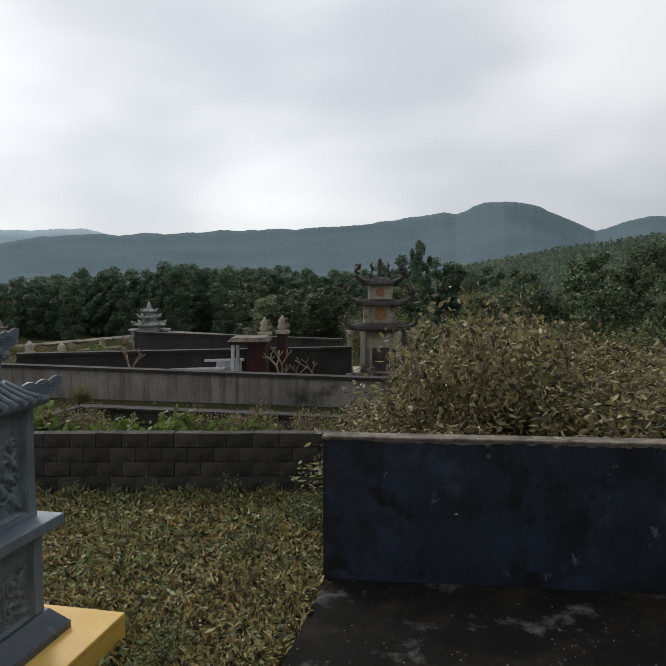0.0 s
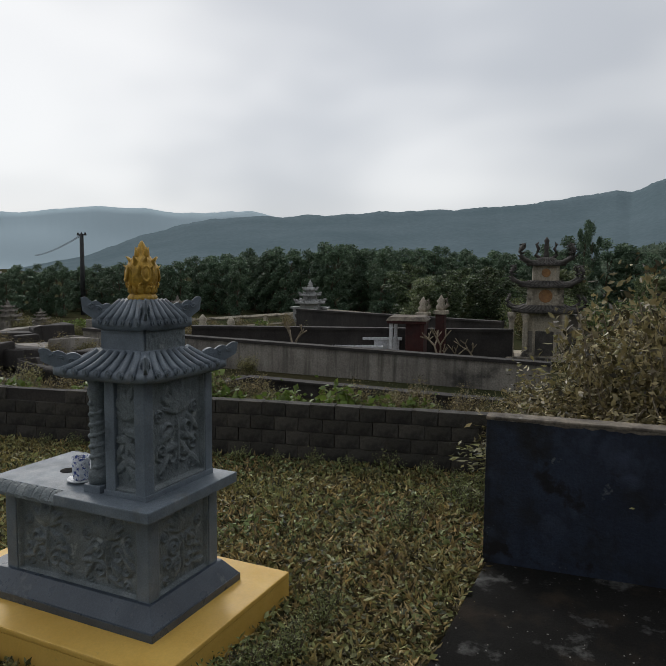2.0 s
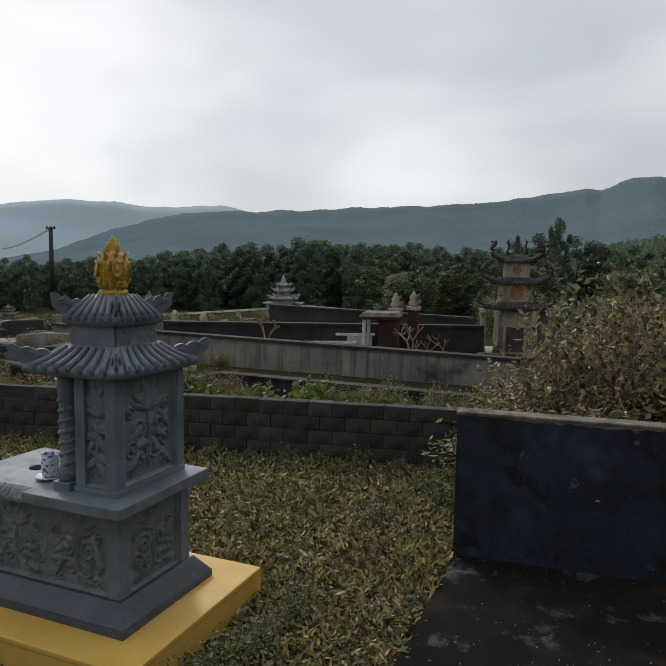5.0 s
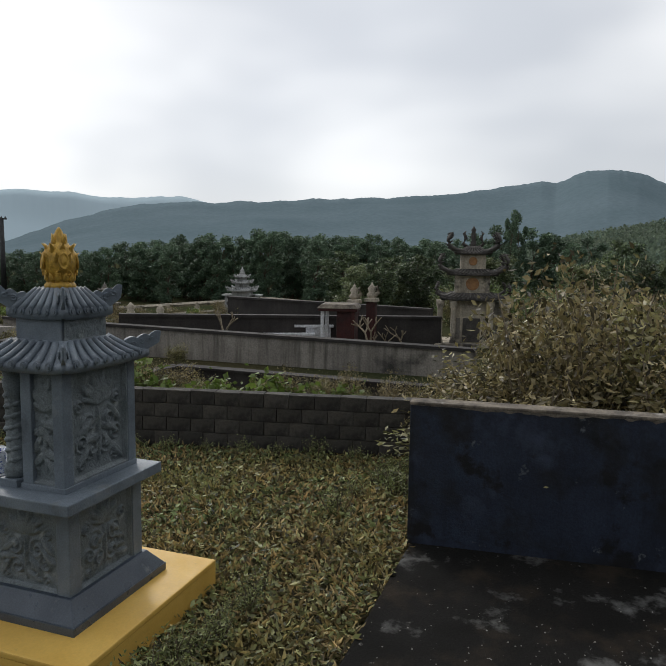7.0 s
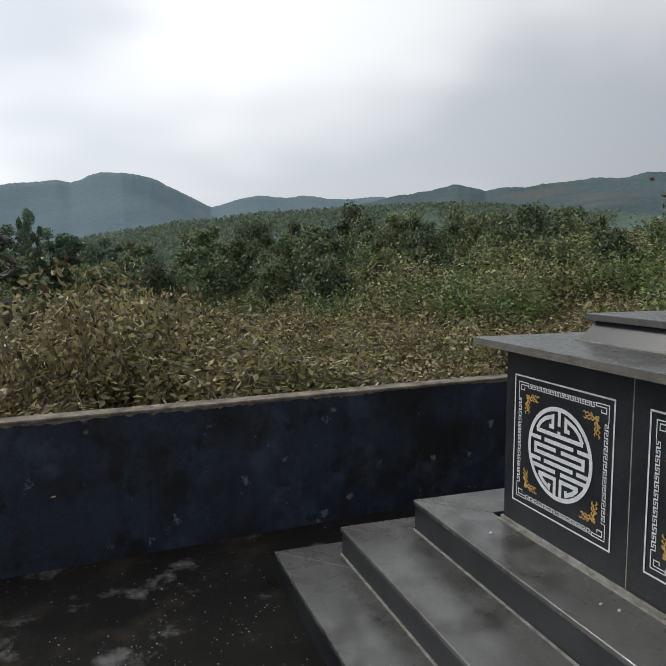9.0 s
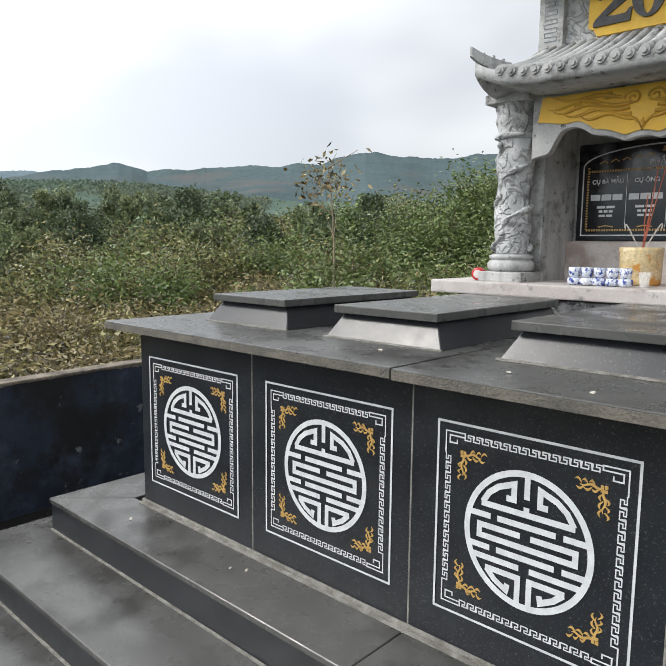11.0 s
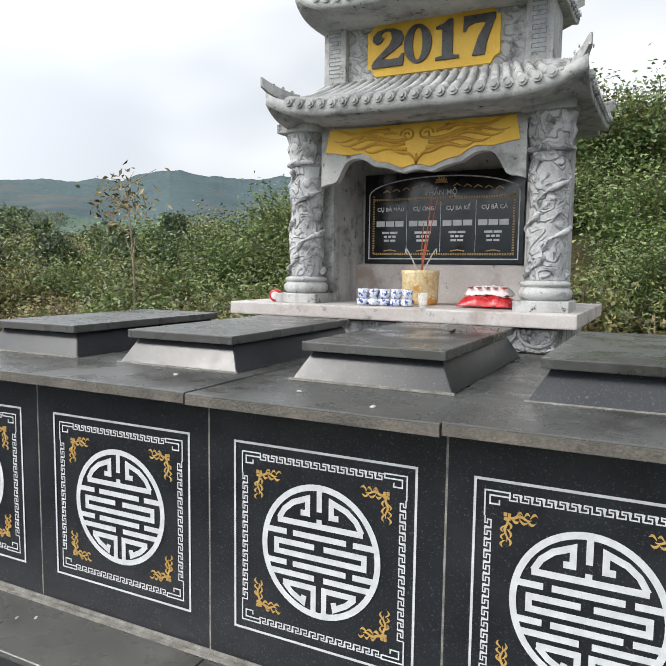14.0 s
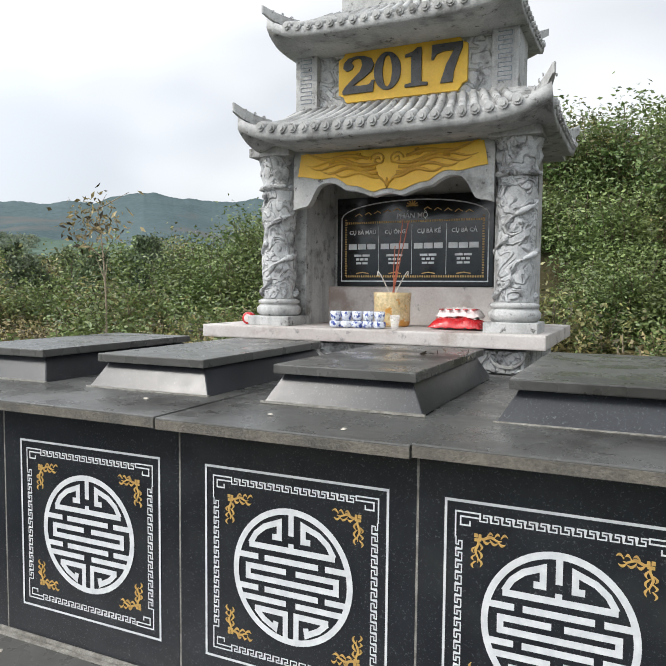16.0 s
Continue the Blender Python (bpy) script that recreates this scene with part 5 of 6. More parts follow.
for k in range(68):
    p = 36 + 54 * ((k * 0.618034 + 0.1) % 1.0)
    r = 12.5 + 14 * ((k * 0.414) % 1.0)
    x, y = -math.sin(radians(p)) * r, math.cos(radians(p)) * r
    lift = float(np.interp(p, [36, 44, 50, 57, 62, 68, 76, 84, 90], [2.6, 2.9, 3.3, 4.1, 3.4, 3.6, 2.7, 1.0, -0.6])) - 3.0 * smooth(19, 11.5, r)
    top = 1.7 + r * math.tan(radians(lift + rng.uniform(-1.9, 0.9)))
    s = max(0.45, (top - ground_z(x, y)) / 3.75)
    m = sized(x, y, s * rng.uniform(0.65, 1.05), rng.uniform(0, 360), s)
    if k < 3:
        young[k].matrix_basis = m
    else:
        put(young[k % 3], m)

# dark tree line across the valley
dark = [tree("valley_tree", "dark green tree in the line across the valley", 80 + k, 5.6, 1.5, 18, 7000, 0.18, TREE_LEAF, AWAY, 0.04, 0.9) for k in range(3)]
row = []
for k in range(120):
    p = 96 + 53 * ((k * 0.618034) % 1.0)
    r = 52 + 15 * ((k * 0.414) % 1.0)
    top = float(np.interp(p, [92, 101, 110, 114.7, 118, 122, 126, 128, 133, 142, 150], [1.6, 1.35, 1.7, 2.0, 1.35, 1.3, 0.9, 0.3, 0.25, -0.1, -0.2])) - rng.uniform(0.0, 0.75)
    row.append((p, r, top))
row += [(94.5, 55, 3.7), (93.9, 56, 3.25), (92.6, 57, 2.0), (91.5, 57, 2.0), (90.6, 58, 1.7), (95.4, 58, 2.2), (89.6, 50, 1.2), (88.4, 55, 1.5), (97, 58, 1.6)]
for k, (p, r, top) in enumerate(row):
    x, y = -math.sin(radians(p)) * r, math.cos(radians(p)) * r
    sz = (1.7 + r * math.tan(radians(top)) - ground_z(x, y)) / 5.6
    m = sized(x, y, sz * (0.42 if top > 3 else rng.uniform(0.9, 1.3)), rng.uniform(0, 360), sz)
    if k < 3:
        dark[k].matrix_basis = m
    else:
        put(dark[k % 3], m)
# rounded paler trees before the line
for k in range(16):
    p = 95 + 14 * ((k * 0.618) % 1.0)
    r = 27 + 12 * rng.random()
    x, y = -math.sin(radians(p)) * r, math.cos(radians(p)) * r
    top = rng.uniform(-1.5, 0.4)
    s = (1.7 + r * math.tan(radians(top)) - ground_z(x, y)) / 3.75
    put(young[k % 2], sized(x, y, s * 1.35, rng.uniform(0, 360), s))

# scrub on the hillside, its leaf colour paled for haze
g = np.random.default_rng(5)
n = 60000
ps, fs = g.uniform(48, 98, n), g.random(n) ** 0.8
tops = np.interp(ps, [40, 52, 58, 63, 68.2, 76.5, 80.7, 83.4, 87, 90.3, 94, 98], [3.4, 4.0, 4.7, 4.75, 4.5, 3.95, 3.4, 3.1, 2.5, 1.9, 0.9, -0.8])
rs = 60 + 130 * fs
hs = 190 * np.tan(np.radians(tops)) + 1.7
zs = -3 + (hs + 3) * fs ** 1.25 + g.random(n) * 1.2 - 0.3
at = np.stack([-np.sin(np.radians(ps)) * rs, np.cos(np.radians(ps)) * rs, zs], axis=1)
tagged(part("hillside_scrub", leaf_mesh("hillside_scrub", at, 0.75, 0.8, 9, -0.2), FAR_LEAF), "scrub and young trees over the hillside, haze painted into their green", "scrub", kind="stuff")

# lawn round the monument
g = np.random.default_rng(7)


def lawn_points(n):
    x, y = g.uniform(-6.6, -1.2, n), g.uniform(-7.5, -0.49, n)
    edge = -4.66 - (y + 5.58) * 0.2       # foot of the block wall
    keep = (x > edge + 0.1) & ~((x > -2.95) & (x < -1.93) & (y > -2.86) & (y < -1.31))
    x, y = x[keep], y[keep]
    return np.stack([x, y, np.full(len(x), -0.03)], axis=1)


at = lawn_points(95000)
at[:, 2] += 0.01 * g.random(len(at))
tagged(part("grass", leaf_mesh("grass", at, 0.066, 0.19, 3, -0.3, 0.6), GRASS), "half-dry trampled grass round the grave", "grass", kind="stuff")
at = lawn_points(75000)
at[:, 2] += 0.05 * g.random(len(at))
tagged(part("weeds", leaf_mesh("weeds", at, 0.044, 0.45, 4, -0.1), GRASS_GREEN), "low green weeds among the grass", "weeds", kind="stuff")
at = lawn_points(16000)
at[:, 2] += 0.03
tagged(part("dry_litter", leaf_mesh("dry_litter", at, 0.034, 0.35, 6, 0.1), DEAD_LEAF), "dry brown leaf litter", "litter", kind="stuff")
# taller weeds at the foot of the plinth, the wall and the pavement
tufts = shrub("weed_tuft", "small leafy weed tuft in the grass", "weed", 91, 0.28, 0.18, 9, 420, 0.036, GRASS_GREEN, BARK, 0.35, 0.03, 0.0, 0.0)
for k in range(34):
    if k < 10:
        x, y = -2.0 - 0.1 * k, -1.10 + rng.uniform(-0.04, 0.08)
    elif k < 22:
        f = (k - 10) / 11
        x, y = -4.60 - 0.72 * f, -4.9 + 3.6 * f
    else:
        x, y = -4.0 - rng.random() * 1.3, -0.65 - rng.random() * 0.5
    m = sized(x, y, rng.uniform(0.4, 0.75) if k < 10 else rng.uniform(0.4, 0.85), rng.uniform(0, 360))
    if k == 0:
        tufts.matrix_basis = m
    else:
        put(tufts, m)
# withered bush by the end of the navy wall
for x, y, s in ((-5.4, -0.6, 0.42), (-6.0, -0.7, 0.5), (-6.6, -0.75, 0.55), (-4.9, -0.2, 0.55), (-5.6, -0.25, 0.6)):
    put(dead[1 if x < -5 else 0], sized(x, y, s, rng.uniform(0, 360)))

# bright creepers between the walls
creeper = shrub("creeper_clump", "bright yellow-green broad-leaved creeper over the low wall", "creeper", 95, 0.34, 0.5, 12, 420, 0.11, BRIGHT_LEAF, BARK, 0.75, 0.06, 0.1, 0.1)
cr = [(-6.0, -4.35, 1.1), (-6.25, -3.1, 0.7), (-6.6, -2.55, 0.8), (-6.3, -3.75, 0.6), (-5.75, -5.0, 0.9), (-5.4, -6.3, 0.8), (-5.2, -6.9, 0.8), (-6.8, -2.0, 0.55)]
for k, (x, y, s) in enumerate(cr):
    if k == 0:
        creeper.matrix_basis = sized(x, y, s, 40 * k, dz=0.15)
    else:
        put(creeper, sized(x, y, s, 40 * k, dz=0.12))
for k in range(16):
    f = k / 15
    put(dead[k % 2], sized(-6.1 - 1.3 * f + rng.uniform(-0.3, 0.3), -5.4 + 4.6 * f, rng.uniform(0.28, 0.42), rng.uniform(0, 360)))

# leafless frangipani and a thin sapling
def bare_plant(seed, h):
    r_ = random.Random(seed)
    bm = bmesh.new()

    def grow(p, d, ln, rad, depth):
        q = p + d * ln
        tube([p, p.lerp(q, 0.5) + Vector((r_.uniform(-1, 1), r_.uniform(-1, 1), 0)) * ln * 0.06, q], [rad, rad * 0.9, rad * 0.8], 5, bm)
        if depth:
            for s in range(r_.choice((2, 2, 3))):
                nd = (d + Vector((r_.uniform(-1, 1), r_.uniform(-1, 1), r_.uniform(-0.1, 0.5)))).normalized()
                grow(q, nd, ln * r_.uniform(0.6, 0.85), rad * 0.72, depth - 1)
    grow(Vector((0, 0, -0.05)), Vector((0.05, 0.05, 1)).normalized(), h * 0.36, 0.03 * h, 3)
    return bm


for k, (x, y, h) in enumerate(((-10.4, -5.35, 1.0), (-10.6, -2.75, 0.95), (-10.8, -2.2, 0.8), (-10.3, -2.5, 0.75))):
    t = thing("frangipani", "leafless pale frangipani with stubby branches", "tree", pose(x, y, ground_z(x, y)), group="bare frangipani")
    part("trunk", bare_plant(30 + k, h), PALE_TWIG, t)
sap = thing("sapling", "thin bare sapling with a few leaves at the top", "tree", pose(-4.96, 6.0, ground_z(-4.96, 6.0)) @ Matrix.Diagonal((1, 1, 1.18, 1)))
pts = [Vector((0.16 * math.sin(f * 2.6) - 0.05 * f, 0, 2.1 * f)) for f in [k / 10 for k in range(11)]]
bm = tube(pts, [0.018 - 0.0012 * k for k in range(11)], 5)
for k in range(9):
    p0 = pts[7 + k % 4]
    tube([p0, p0 + Vector((rng.uniform(-0.4, 0.4), rng.uniform(-0.3, 0.3), rng.uniform(0.05, 0.3)))], [0.006, 0.002], 4, bm)
part("stem", bm, PALE_TWIG, sap)
g2 = np.random.default_rng(3)
part("leaves", leaf_mesh("leaves", np.array([[-0.02, 0, 1.98]]) + g2.normal(size=(260, 3)) * np.array([[0.17, 0.16, 0.12]]), 0.07, 0.4, 5), DEAD_LEAF, sap)["kind"] = "stuff"

# ---- the cemetery beyond the lawn ----
OCHRE = material("weathered_ochre_render", (0.58, 0.51, 0.40), (0.40, 0.355, 0.29), 0.9, fine=30, scale=3, bump=0.4, streak=0.6, spots=[((0.06, 0.055, 0.05), 2.5, 0.52, 0.68)])
DARK_TILE = material("blackened_tile", (0.062, 0.058, 0.054), (0.115, 0.105, 0.095), 0.85, fine=40, scale=6, bump=0.5)
DARK_RED = material("dark_red_paint", (0.060, 0.012, 0.010), (0.032, 0.009, 0.008), 0.7, fine=30, scale=4, bump=0.2)
WHITE_TILE = material("white_glazed_tile", (0.72, 0.73, 0.75), (0.62, 0.63, 0.66), 0.3, fine=30, scale=4, bump=0.1)
ORANGE = material("faded_orange_paint", (0.42, 0.22, 0.09), (0.30, 0.16, 0.08), 0.8, fine=30, scale=6, bump=0.2)
CREOSOTE = material("dark_concrete_pole", (0.06, 0.062, 0.062), (0.04, 0.04, 0.042), 0.9, fine=30, scale=3, bump=0.3)


def long_wall(name, label, x0, y0, x1, y1, z0, za, zb, th, mat, capmat, cap=0.05):
    t = thing(name, label, "wall", kind="structure")
    d = Vector((x1 - x0, y1 - y0, 0)).normalized()
    nrm = Vector((-d.y, d.x, 0))

    def slab(zlo_a, zlo_b, zhi_a, zhi_b, half):
        own = bmesh.new()
        v = []
        for p, lo, hi in ((Vector((x0, y0, 0)), zlo_a, zhi_a), (Vector((x1, y1, 0)), zlo_b, zhi_b)):
            for s, z in ((-1, lo), (1, lo), (1, hi), (-1, hi)):
                v.append(own.verts.new(p + nrm * half * s + Vector((0, 0, z))))
        for f in ((0, 1, 2, 3), (7, 6, 5, 4), (0, 4, 5, 1), (1, 5, 6, 2), (2, 6, 7, 3), (3, 7, 4, 0)):
            own.faces.new([v[i] for i in f])
        return own
    part("wall_body", slab(z0, z0, za - cap, zb - cap, th / 2), mat, t)
    part("coping", slab(za - cap + 0.001, zb - cap + 0.001, za, zb, th / 2 + 0.03), capmat, t, "blackened coping")
    return t


long_wall("wall_grey", "long stained grey rendered wall with blackened coping", -9.8, -9.6, -9.8, -0.9, -0.4, 0.53, 0.42, 0.16, GREY_RENDER, DARK_RENDER)
long_wall("wall_low", "low dark kerb wall with pale worn top", -8.0, -4.77, -8.0, -0.6, -0.3, 0.19, 0.17, 0.14, DARK_RENDER, DARK_RENDER, 0.03)
long_wall("wall_low", "low dark kerb wall with pale worn top", -8.0, -4.77, -6.4, -5.3, -0.3, 0.19, 0.10, 0.14, DARK_RENDER, DARK_RENDER, 0.03)
long_wall("wall_dark", "dark mouldy enclosure wall of a family plot", -10.3, -7.45, -13.35, -2.1, -0.3, 0.63, 0.57, 0.16, DARK_RENDER, DARK_RENDER)
long_wall("wall_dark", "dark mouldy enclosure wall of a family plot", -16.5, -8.5, -15.0, -2.6, -0.4, 0.62, 0.60, 0.16, DARK_RENDER, DARK_RENDER)

# cement rails far behind
def far_rail(x0, y0, x1, y1, za, zb, posts):
    t = thing("cement_rail", "pale cement post and rail fence", "fence", group="rails in the cemetery")
    part("top_rail", tube([(x0, y0, za), (x1, y1, zb)], 0.075, 4), OCHRE, t)
    part("low_rail", tube([(x0, y0, za - 0.32), (x1, y1, zb - 0.32)], 0.05, 4), OCHRE, t)
    for k in range(posts):
        f = k / (posts - 1)
        x, y, z = x0 + (x1 - x0) * f, y0 + (y1 - y0) * f, za + (zb - za) * f
        part("post", box(x - 0.07, x + 0.07, y - 0.07, y + 0.07, ground_z(x, y) - 0.05, z + 0.05, 0.01), OCHRE, t)


far_rail(-20.0, -17.5, -21.9, -11.6, -0.42, 0.06, 7)
far_rail(-22.2, -10.3, -22.9, -7.4, 0.21, 0.02, 5)


def pagoda_grave(label, x, y, z, s, stone):
    t = thing("pagoda_grave", label, "grave monument", pose(x, y, z, 0, 0, 15) @ Matrix.Diagonal((s, s, s, 1)), group="stone graves in the cemetery")
    part("body", box(-0.28, 0.28, -0.30, 0.30, -0.2, 0.72, 0.02), stone, t)
    for sy in (-1, 1):
        part("wing", box(-0.2, 0.2, 0.30 * sy if sy > 0 else -0.56, 0.56 if sy > 0 else -0.30, -0.2, 0.52, 0.02), stone, t)
        part("wing_cap", box(-0.27, 0.27, 0.30 * sy if sy > 0 else -0.64, 0.64 if sy > 0 else -0.30, 0.52, 0.58, 0.015), stone, t)
        part("niche", lathe([(0.07, 0.281), (0.07, 0.29)], 14), DARK_TILE, t, "", pose(0, 0.42 * sy, 0.28, 0, 90) @ pose(0, 0, -0.07))
    eave_roof(0, 0, 0.42, 0.44, 0.72, 0.84, 0.2, 0.2, 0.06, 0.04, 8, 8, "lower_roof", stone, t, horn=0.12, disc=0.025)
    part("tier", box(-0.2, 0.2, -0.2, 0.2, 0.80, 0.97, 0.01), stone, t)
    eave_roof(0, 0, 0.31, 0.31, 0.97, 1.07, 0.14, 0.14, 0.05, 0.03, 7, 7, "middle_roof", stone, t, horn=0.09, disc=0.02)
    part("tier", box(-0.13, 0.13, -0.13, 0.13, 1.04, 1.16, 0.01), stone, t)
    eave_roof(0, 0, 0.22, 0.22, 1.16, 1.25, 0.06, 0.06, 0.04, 0.03, 5, 5, "upper_roof", stone, t, horn=0.07, disc=0.017)
    part("finial", lathe([(0.08, 1.23), (0.10, 1.28), (0.06, 1.33), (0.075, 1.37), (0.03, 1.43), (0.005, 1.5)], 12), stone, t, smooth=True)
    part("medallion", lathe([(0.15, 0.0), (0.15, 0.02), (0.11, 0.03)], 18), stone, t, "", pose(0.28, 0, 0.38, 0, 90))
    return t


pagoda_grave("grey stone grave with stepped pagoda roof and side wings", -20.25, -10.05, -0.12, 1.0, PALE_STONE)
pagoda_grave("grey stone pagoda-roofed grave beside the field", -12.5, -15.1, 0.0, 0.56, GREY_RENDER)
pagoda_grave("small grey stone pagoda-roofed grave", -14.3, -15.95, -0.12, 0.42, GREY_RENDER)
pagoda_grave("grey stone pagoda-roofed grave beside the field", -17.7, -13.6, -0.2, 0.7, GREY_RENDER)


def tower_tomb(x, y, z):
    t = thing("tower_tomb", "weathered three-tiered ochre tomb tower with dark dragon-like roof curls", "tomb tower", pose(x, y, z, 0, 0, 10))

    def curls(hx, hy, z0, size, roof):
        for sx in (-1, 1):
            for sy in (-1, 1):
                c = Vector((sx * hx, sy * hy, z0))
                o = Vector((sx * 0.45, sy * 0.9, 0))
                u = Vector((0, 0, 1))
                line = [c - o * size * 0.7, c - o * size * 0.1 + u * size * 0.04, c + o * size * 0.38 + u * size * 0.28, c + o * size * 0.46 + u * size * 0.72, c + o * size * 0.30 + u * size * 1.02, c + o * size * 0.12 + u * size * 0.92]
                bm = tube(line, [size * 0.10, size * 0.13, size * 0.14, size * 0.11, size * 0.09, size * 0.04], 7)
                for q in range(4):
                    p0_ = line[2].lerp(line[4], q / 3)
                    tube([p0_, p0_ + o * size * 0.24 + u * size * (0.16 - 0.05 * q)], [size * 0.07, size * 0.015], 5, bm)
                    tube([p0_, p0_ - o * size * 0.20 + u * size * 0.10], [size * 0.06, size * 0.015], 5, bm)
                part("roof_curl", bm, DARK_TILE, roof, "blackened dragon-like roof curl", smooth=True)

    part("base", box(-0.60, 0.62, -0.74, 0.78, -0.3, 0.12, 0.02), OCHRE, t)
    part("lower_storey", box(-0.46, 0.42, -0.40, 0.40, 0.1, 0.98, 0.02), OCHRE, t, "grey rendered storey with panels")
    part("side_wing", box(-0.44, 0.36, 0.40, 0.72, 0.1, 0.92, 0.02), GREY_RENDER, t, "plain grey rendered wing")
    for py in (-0.62, -0.36, 0.36, 0.66):
        part("pillar", lathe([(0.085, 0.1), (0.07, 0.16), (0.055, 0.2), (0.055, 0.80), (0.08, 0.88), (0.09, 0.98)], 10, None, 0.5, py), OCHRE, t, smooth=True)
    part("lintel_panel", box(0.415, 0.437, -0.24, 0.24, 0.70, 0.88, 0.004), OCHRE, t, "carved lintel panel")
    part("doorway", box(0.415, 0.43, -0.17, 0.17, 0.14, 0.62, 0.004), DARK_TILE, t, "dark doorway")
    for side in (-1, 1):
        part("side_panel", box(0.415, 0.432, side * 0.28 - 0.06, side * 0.28 + 0.06, 0.2, 0.62, 0.004), GREY_RENDER, t)
    roof = eave_roof(0, 0, 0.60, 0.62, 1.02, 1.12, 0.38, 0.36, 0.05, 0.05, 14, 12, "lower_roof", DARK_TILE, t, horn=0, disc=0.024, label="flat dark tiled roof")
    curls(0.58, 0.62, 1.05, 0.24, roof)
    part("middle_storey", box(-0.32, 0.32, -0.34, 0.34, 1.1, 1.48, 0.015), OCHRE, t)
    part("roundel", lathe([(0.13, 0), (0.13, 0.018), (0.11, 0.02)], 20), ORANGE, t, "faded orange roundel", pose(0.32, 0, 1.30, 0, 90))
    for side in (-1, 1):
        part("pilaster", box(0.315, 0.345, side * 0.29 - 0.035, side * 0.29 + 0.035, 1.12, 1.46, 0.006), OCHRE, t)
    roof = eave_roof(0, 0, 0.44, 0.50, 1.50, 1.60, 0.26, 0.28, 0.05, 0.04, 11, 10, "middle_roof", DARK_TILE, t, horn=0, disc=0.022, label="flat dark tiled roof")
    curls(0.44, 0.52, 1.53, 0.34, roof)
    part("upper_storey", box(-0.22, 0.22, -0.25, 0.25, 1.58, 1.90, 0.012), OCHRE, t)
    part("roundel", lathe([(0.085, 0), (0.085, 0.016), (0.07, 0.018)], 18), ORANGE, t, "faded orange roundel", pose(0.22, 0, 1.75, 0, 90))
    for side in (-1, 1):
        part("pilaster", box(0.215, 0.24, side * 0.215 - 0.03, side * 0.215 + 0.03, 1.60, 1.88, 0.006), OCHRE, t)
    roof = eave_roof(0, 0, 0.31, 0.36, 1.92, 2.06, 0.08, 0.10, 0.04, 0.035, 8, 8, "upper_roof", DARK_TILE, t, horn=0, disc=0.02, label="dark tiled top roof")
    curls(0.30, 0.36, 1.95, 0.34, roof)
    bm = lathe([(0.05, 2.03), (0.06, 2.12), (0.035, 2.18), (0.055, 2.25), (0.04, 2.34), (0.055, 2.38), (0.006, 2.46)], 10)
    for sy in (-1, 1):
        tube([(0, sy * 0.10, 2.02), (0, sy * 0.20, 2.10), (0, sy * 0.15, 2.22), (0, sy * 0.19, 2.31), (0, sy * 0.15, 2.36)], [0.045, 0.04, 0.04, 0.035, 0.01], 6, bm)
    part("crest", bm, DARK_TILE, t, "dark flame-like crest", smooth=True)
    return t


tower_tomb(-13.95, -1.58, -0.08)

# red shelter with gate pillars and white graves
t = thing("red_shelter", "dark red open grave shelter with a pale sloping roof", "shelter", pose(-11.4, -3.55, ground_z(-11.4, -3.55), 0, 0, 12))
for x in (-0.3, 0.3):
    for y in (-0.27, 0.27):
        part("post", box(x - 0.03, x + 0.03, y - 0.03, y + 0.03, -0.05, 0.84, 0.008), DARK_RED if y > 0 else WHITE_TILE, t)
part("back_panel", box(-0.3, 0.3, -0.02, 0.30, 0.0, 0.80, 0.008), DARK_RED, t)
part("beam", box(-0.36, 0.36, -0.34, 0.34, 0.80, 0.85, 0.008), DARK_RED, t)
part("roof", box(-0.38, 0.38, -0.36, 0.36, 0.85, 0.92, 0.01, taper=0.06), OLD_CEMENT, t, "pale cement roof slab")
for k, (x, y, h) in enumerate(((-12.45, -3.62, 0.96), (-12.5, -3.28, 1.0))):
    t = thing("gate_pillar", "dark red gate pillar with a weathered carved top", "pillar", pose(x, y, ground_z(x, y)), group="red gate pillars")
    part("shaft", box(-0.085, 0.085, -0.085, 0.085, -0.1, h - 0.1, 0.01), DARK_RED, t)
    part("cap", box(-0.12, 0.12, -0.12, 0.12, h - 0.1, h - 0.03, 0.012), OCHRE, t)
    bm = lathe([(0.08, h - 0.02), (0.10, h + 0.04), (0.06, h + 0.10), (0.085, h + 0.15), (0.03, h + 0.22), (0.006, h + 0.27)], 10)
    tube([(0, 0.05, h), (0, 0.13, h + 0.08), (0, 0.1, h + 0.2), (0, 0.03, h + 0.16)], [0.04, 0.04, 0.03, 0.012], 6, bm)
    part("ornament", bm, OCHRE, t, "weathered carved top", smooth=True)
for x, y, w, d, h in ((-12.15, -4.85, 0.5, 0.42, 0.55), (-12.2, -4.35, 0.75, 0.55, 0.45), (-11.9, -4.7, 0.9, 0.6, 0.30), (-11.7, -5.15, 0.4, 0.35, 0.30)):
    t = thing("white_grave", "white tiled grave with a flat overhanging top", "grave", pose(x, y, ground_z(x, y), 0, 0, 20), group="white tiled graves")
    part("body", box(-d / 2 + 0.05, d / 2 - 0.05, -w / 2 + 0.05, w / 2 - 0.05, -0.05, h - 0.05, 0.01), WHITE_TILE, t)
    part("top", box(-d / 2, d / 2, -w / 2, w / 2, h - 0.05, h, 0.012), WHITE_TILE, t)
